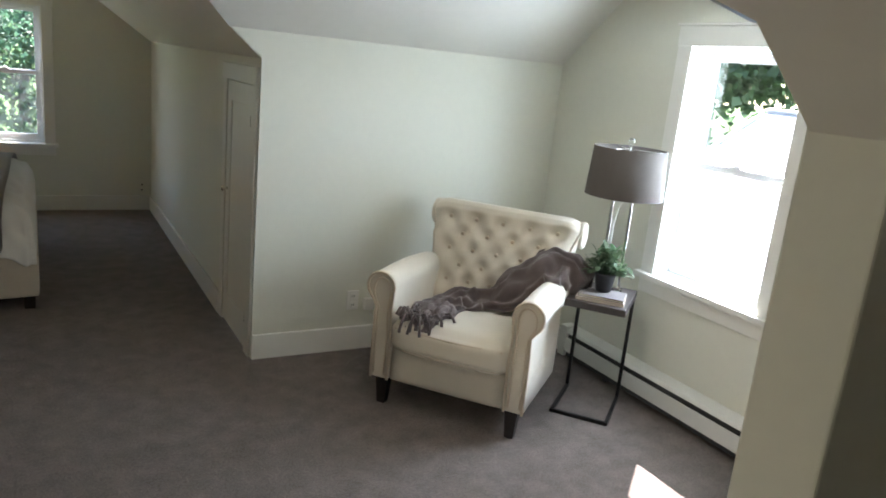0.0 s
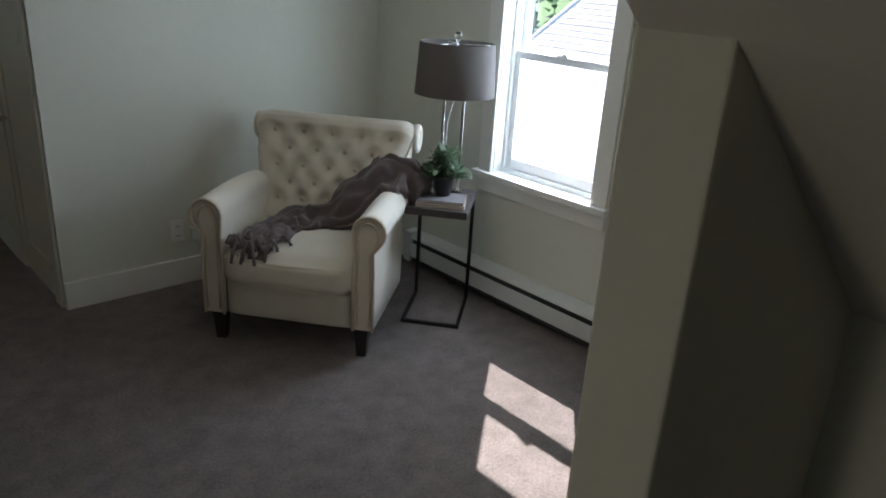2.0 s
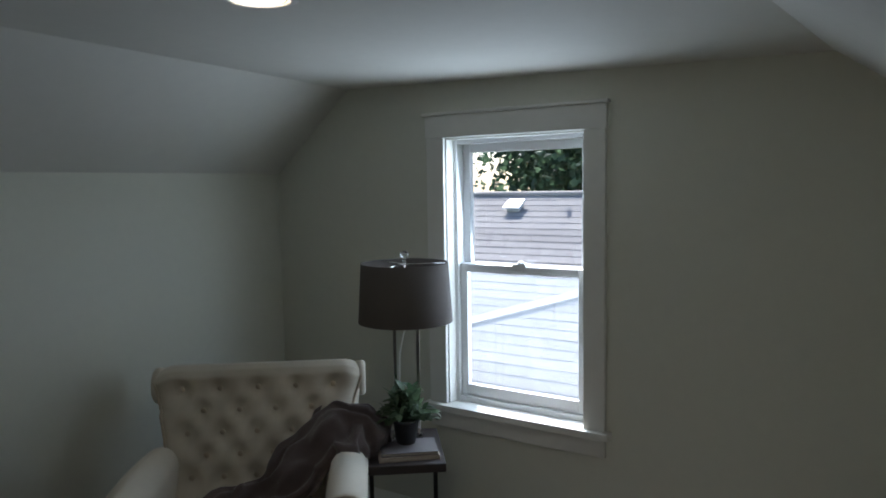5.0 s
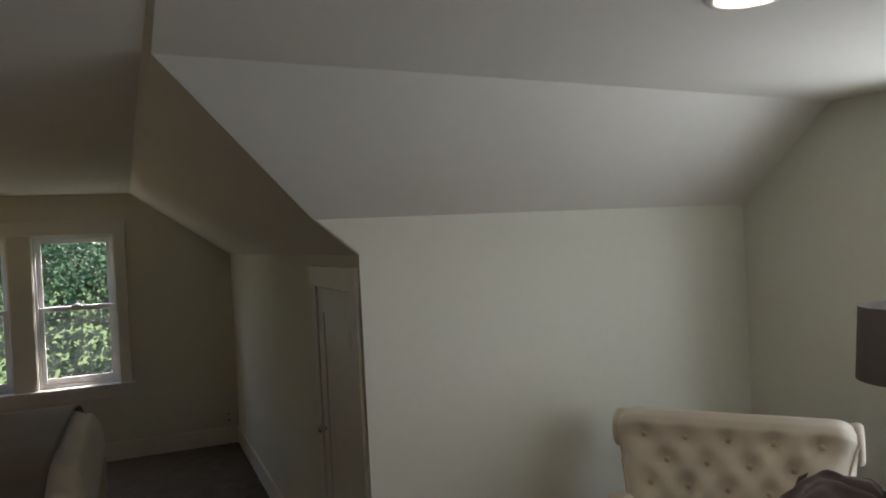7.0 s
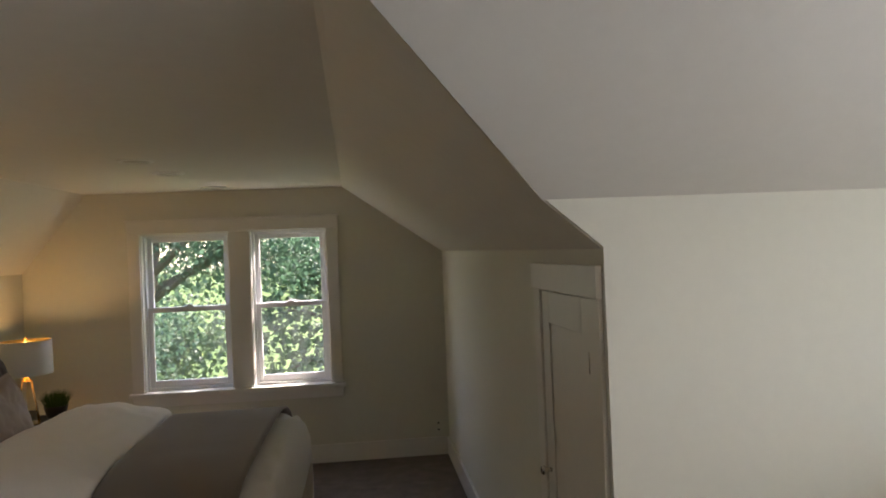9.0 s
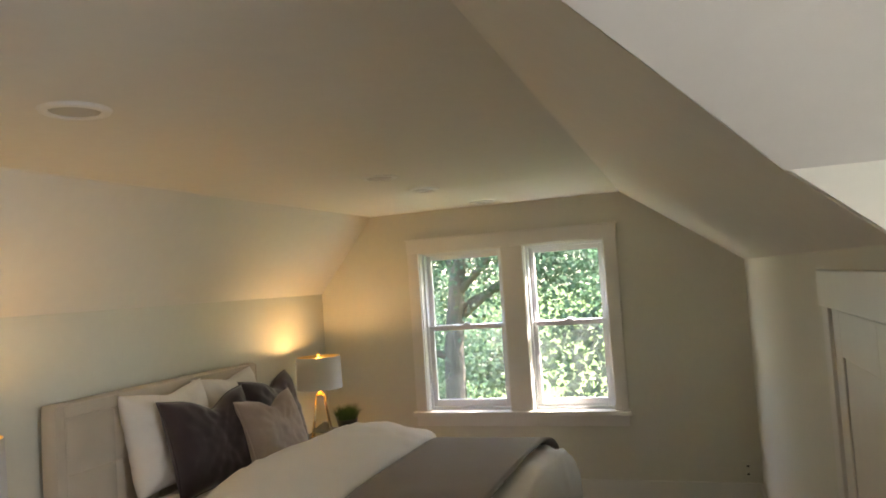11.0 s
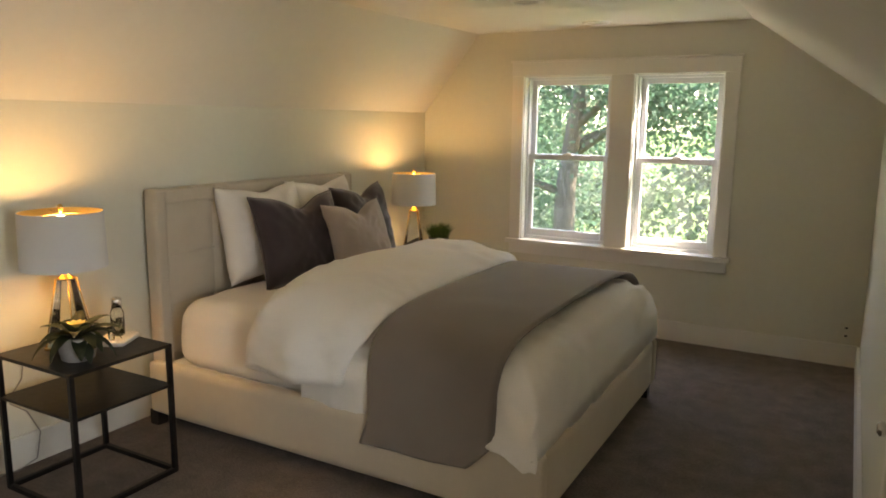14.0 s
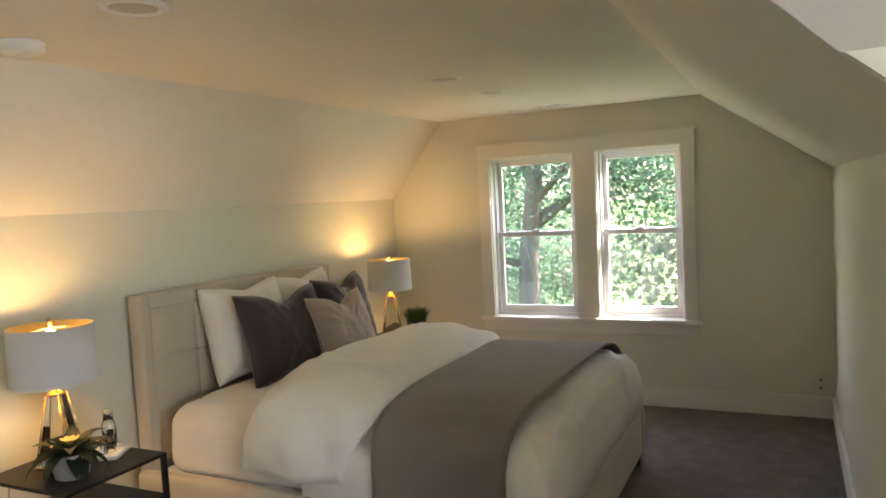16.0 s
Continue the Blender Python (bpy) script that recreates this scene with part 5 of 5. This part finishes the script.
def nightstand(m, label):
    t = thing("nightstand", label, "nightstand", m, "nightstands beside the bed")
    w, d = (NSX1 - NSX0) / 2, 0.230
    b = 0.010
    part("top", blocks(((-w, -d, NSH - 0.014), (w, d, NSH))), M_BLACK, t, bevel=0.002)
    part("shelf", blocks(((-w + 0.002, -d + 0.002, 0.385), (w - 0.002, d - 0.002, 0.397))), M_BLACK, t, bevel=0.002)
    for i in (-1, 1):
        for j in (-1, 1):
            x, y = i * (w - b), j * (d - b)
            part("leg", blocks(((x - b, y - b, 0.0), (x + b, y + b, NSH - 0.014))), M_BLACK, t, bevel=0.0015)
        part("base_bar", blocks(((i * (w - b) - b, -d + 2 * b, 0), (i * (w - b) + b, d - 2 * b, 2 * b))), M_BLACK, t, bevel=0.0015)
        part("base_bar", blocks(((-w + 2 * b, i * (d - b) - b, 0), (w - 2 * b, i * (d - b) + b, 2 * b))), M_BLACK, t, bevel=0.0015)
    return t


NX_C = (NSX0 + NSX1) / 2
NS1 = (NX_C, 0.570)
NS2 = (NX_C, 3.33)
ns = nightstand(Matrix.Translation((*NS1, 0)), "black metal open nightstand with one shelf, beside the bed")
copy_thing(ns, Matrix.Translation((*NS2, 0)))

# bedside lamps
M_WHITESHADE = material("white_lamp_shade", (0.66, 0.66, 0.66), 0.9, vary=0.04, grain=350, stain=5, bump=0.3, bump_scale=420, spec=0.2)
M_GOLD = material("gold_foil", (0.85, 0.58, 0.22), 0.32, metal=1.0, vary=0.06, grain=40, stain=8, gloss_vary=0.06)
M_BRASS = material("brass", (0.80, 0.58, 0.27), 0.22, metal=1.0, vary=0.04, grain=40)
M_BULB = glowing("lit_bulb", (1.0, 0.66, 0.28), 4.2)


def bedside_lamp(m):
    t = thing("bedside_lamp", "lit bedside lamp with crystal base and white gold-lined drum shade", "lamp", m, "lamps on the nightstands")
    bm = bmesh.new()
    a = [bm.verts.new((i * 0.062, j * 0.062, 0.012)) for i, j in ((-1, -1), (1, -1), (1, 1), (-1, 1))]
    b = [bm.verts.new((i * 0.024, j * 0.024, 0.285)) for i, j in ((-1, -1), (1, -1), (1, 1), (-1, 1))]
    bm.faces.new(a[::-1]), bm.faces.new(b)
    for k in range(4):
        bm.faces.new((a[k], a[(k + 1) % 4], b[(k + 1) % 4], b[k]))
    part("crystal_body", bm, M_CRYSTAL, t, "tapered clear crystal body", bevel=0.003)
    for i, j in ((-1, -1), (1, -1), (1, 1), (-1, 1)):
        bm = bmesh.new()
        tube(bm, [(i * 0.066, j * 0.066, 0.0), (i * 0.026, j * 0.026, 0.29)], 0.0028, 6)
        part("rod", bm, M_BRASS, t, "slim brass rod")
    part("base_plate", blocks(((-0.07, -0.07, 0), (0.07, 0.07, 0.012))), M_BRASS, t, bevel=0.002)
    bm = bmesh.new()
    lathe(bm, [(0.034, 0.285), (0.034, 0.295), (0.018, 0.30), (0.016, 0.345), (0.02, 0.35), (0.02, 0.38), (0.012, 0.385)], 20)
    part("neck", bm, M_BRASS, t, "brass neck")
    bm = bmesh.new()
    lathe(bm, [(0.010, 0.385), (0.013, 0.44), (0.024, 0.475), (0.031, 0.505), (0.027, 0.530), (0.012, 0.544), (0.001, 0.546)], 20)
    bulb = part("bulb", bm, M_BULB, t, "glowing light bulb")
    bulb.visible_shadow = False
    bm = bmesh.new()
    drum(bm, 0.161, 0.156, 0.335, 0.560, 0.002)
    shade = part("shade", bm, M_WHITESHADE, t, "white drum shade")
    bm = bmesh.new()
    drum(bm, 0.1585, 0.1535, 0.336, 0.5595, 0.001)
    part("lining", bm, M_GOLD, shade, "gold foil lining")
    bm = bmesh.new()
    for k in range(3):
        an = k * math.tau / 3 + 0.4
        tube(bm, [(0, 0, 0.552), (0.153 * math.cos(an), 0.153 * math.sin(an), 0.552)], 0.0018, 6)
    part("spider", bm, M_BRASS, shade)
    bm = bmesh.new()
    tube(bm, [(0.01, 0, 0.385), (0.036, 0, 0.42), (0.034, 0, 0.47), (0.0, 0, 0.552)], 0.0015, 6)
    tube(bm, [(-0.01, 0, 0.385), (-0.036, 0, 0.42), (-0.034, 0, 0.47), (0.0, 0, 0.552)], 0.0015, 6)
    part("harp", bm, M_BRASS, t)
    bm = bmesh.new()
    lathe(bm, [(0.005, 0.552), (0.008, 0.565), (0.012, 0.575), (0.008, 0.588), (0.001, 0.59)], 12)
    part("finial", bm, M_BRASS, t, "small finial")
    return t


L1, L2 = (-2.87, 0.557, NSH), (-2.90, 3.275, NSH)
la = bedside_lamp(Matrix.Translation(L1) @ pose(0, 0, 0, 0, 0, 20))
copy_thing(la, Matrix.Translation(L2) @ pose(0, 0, 0, 0, 0, 20))
bulb_light("bedside_bulb", (L1[0], L1[1], L1[2] + 0.520), LAMP_POWER)
bulb_light("bedside_bulb", (L2[0], L2[1], L2[2] + 0.520), LAMP_POWER)

# dark succulent in a grey pot
M_CEMENT = material("grey_cement_pot", (0.36, 0.35, 0.34), 0.9, vary=0.12, grain=40, stain=10, bump=0.3, bump_scale=120)
M_DARKLEAF = leaf_material("dark_succulent_leaves", (0.018, 0.030, 0.016), (0.06, 0.085, 0.045))
M_BLOOM = material("yellow_blossom", (0.65, 0.50, 0.16), 0.7, vary=0.15, grain=80)
succ = thing("potted_succulent", "dark-leaved succulent in a round grey cement pot on the nightstand", "plant", Matrix.Translation((-2.707, 0.478, NSH)))
bm = bmesh.new()
lathe(bm, [(0.05, 0), (0.060, 0.006), (0.068, 0.045), (0.066, 0.092), (0.059, 0.096), (0.056, 0.086), (0.02, 0.084)], 28)
part("pot", bm, M_CEMENT, succ)
rng = random.Random(31)
for k in range(24):
    bm = bmesh.new()
    az = k * 2.4 + rng.uniform(-0.2, 0.2)
    el = 0.12 + 1.05 * (k / 24)
    d = Vector((math.cos(az) * math.cos(el), math.sin(az) * math.cos(el), math.sin(el)))
    leaf(bm, Vector((d.x * 0.02, d.y * 0.02, 0.088)), d, rng.uniform(0.12, 0.17), 0.026, 2.1 - 0.9 * el, 0.35, 7)
    part("leaf", bm, M_DARKLEAF, succ)
bm = bmesh.new()
for k in range(9):
    az = k * 0.7
    leaf(bm, (0.01 * math.cos(az), 0.01 * math.sin(az), 0.13), Vector((math.cos(az), math.sin(az), 0.9)), 0.035, 0.012, 0.3, 0.3, 3)
part("blossom", bm, M_BLOOM, succ, "small yellow blossom")

# tray with glass bottle
M_MARBLE = material("white_marble", (0.74, 0.72, 0.68), 0.3, vary=0.05, grain=9, stain=14, tint=(0.6, 0.58, 0.55))
tray = thing("coaster_tray", "small white marble tray with glassware on the nightstand", "tray", Matrix.Translation((-2.775, 0.70, NSH)) @ pose(0, 0, 0, 0, 0, 28))
bm = bmesh.new()
soft_block(bm, (-0.064, -0.082, 0), (0.064, 0.082, 0.024), 0.008, 0, 4)
part("slab", bm, M_MARBLE, tray)
carafe = thing("glass_carafe", "clear glass bedside carafe with metal top on the tray", "carafe", Matrix.Translation((-2.785, 0.715, NSH + 0.024)))
bm = bmesh.new()
lathe(bm, [(0.026, 0.0), (0.028, 0.004), (0.028, 0.10), (0.020, 0.115), (0.020, 0.13), (0.017, 0.13), (0.017, 0.113), (0.025, 0.098), (0.025, 0.008), (0.001, 0.008)], 24)
part("glass", bm, M_CRYSTAL, carafe)
bm = bmesh.new()
lathe(bm, [(0.019, 0.13), (0.021, 0.132), (0.021, 0.158), (0.014, 0.163), (0.001, 0.163)], 20)
part("stopper", bm, M_CHROME, carafe, "metal stopper")
for dx, dy in ((0.030, -0.045), (-0.040, 0.045)):
    tum = thing("shot_glass", "small clear glass standing on the tray", "glass", Matrix.Translation((-2.775 + dx, 0.70 + dy, NSH + 0.024)))
    bm = bmesh.new()
    lathe(bm, [(0.013, 0), (0.016, 0.055), (0.0145, 0.055), (0.012, 0.008), (0.001, 0.008)], 18)
    part("cup", bm, M_CRYSTAL, tum)

# grass in a dark box on the far nightstand
gp = thing("potted_grass", "tuft of bright green grass in a dark pot on the nightstand", "plant", Matrix.Translation((-2.80, 3.47, NSH)))
bm = bmesh.new()
lathe(bm, [(0.055, 0), (0.06, 0.004), (0.078, 0.075), (0.074, 0.08), (0.068, 0.07), (0.02, 0.068)], 24)
part("pot", bm, M_POT, gp)
bm = bmesh.new()
rng = random.Random(55)
for k in range(420):
    r, az = 0.07 * math.sqrt(rng.random()), rng.uniform(0, math.tau)
    root = Vector((r * math.cos(az), r * math.sin(az), 0.068))
    d = Vector((root.x * 5 + rng.gauss(0, 0.18), root.y * 5 + rng.gauss(0, 0.18), 1))
    leaf(bm, root, d, rng.uniform(0.07, 0.125), 0.0022, 0.35, 0.2, 3)
M_BLADE = leaf_material("grass_blades", (0.016, 0.042, 0.010), (0.042, 0.090, 0.024))
part("blades", bm, M_BLADE, gp)

# lamp cord on the wall behind the nightstand
M_CORD = material("grey_cord", (0.30, 0.29, 0.27), 0.5, vary=0.1)
cord = thing("lamp_cord", "thin pale lamp cord looped down the wall behind nightstand", "cord", Matrix.Translation((XW + 0.03, 0.44, 0.0)))
bm = bmesh.new()
tube(bm, [(0.0, 0.08, 0.52), (0.0, 0.06, 0.40), (0.0, -0.02, 0.31), (0.0, -0.10, 0.22), (0.004, -0.13, 0.10), (0.006, -0.09, 0.02), (0.02, 0.0, 0.012), (0.01, 0.09, 0.03), (0.0, 0.12, 0.14), (0.0, 0.07, 0.25),
          (0.0, 0.0, 0.31)], 0.003, 6)
part("wire", bm, M_CORD, cord)
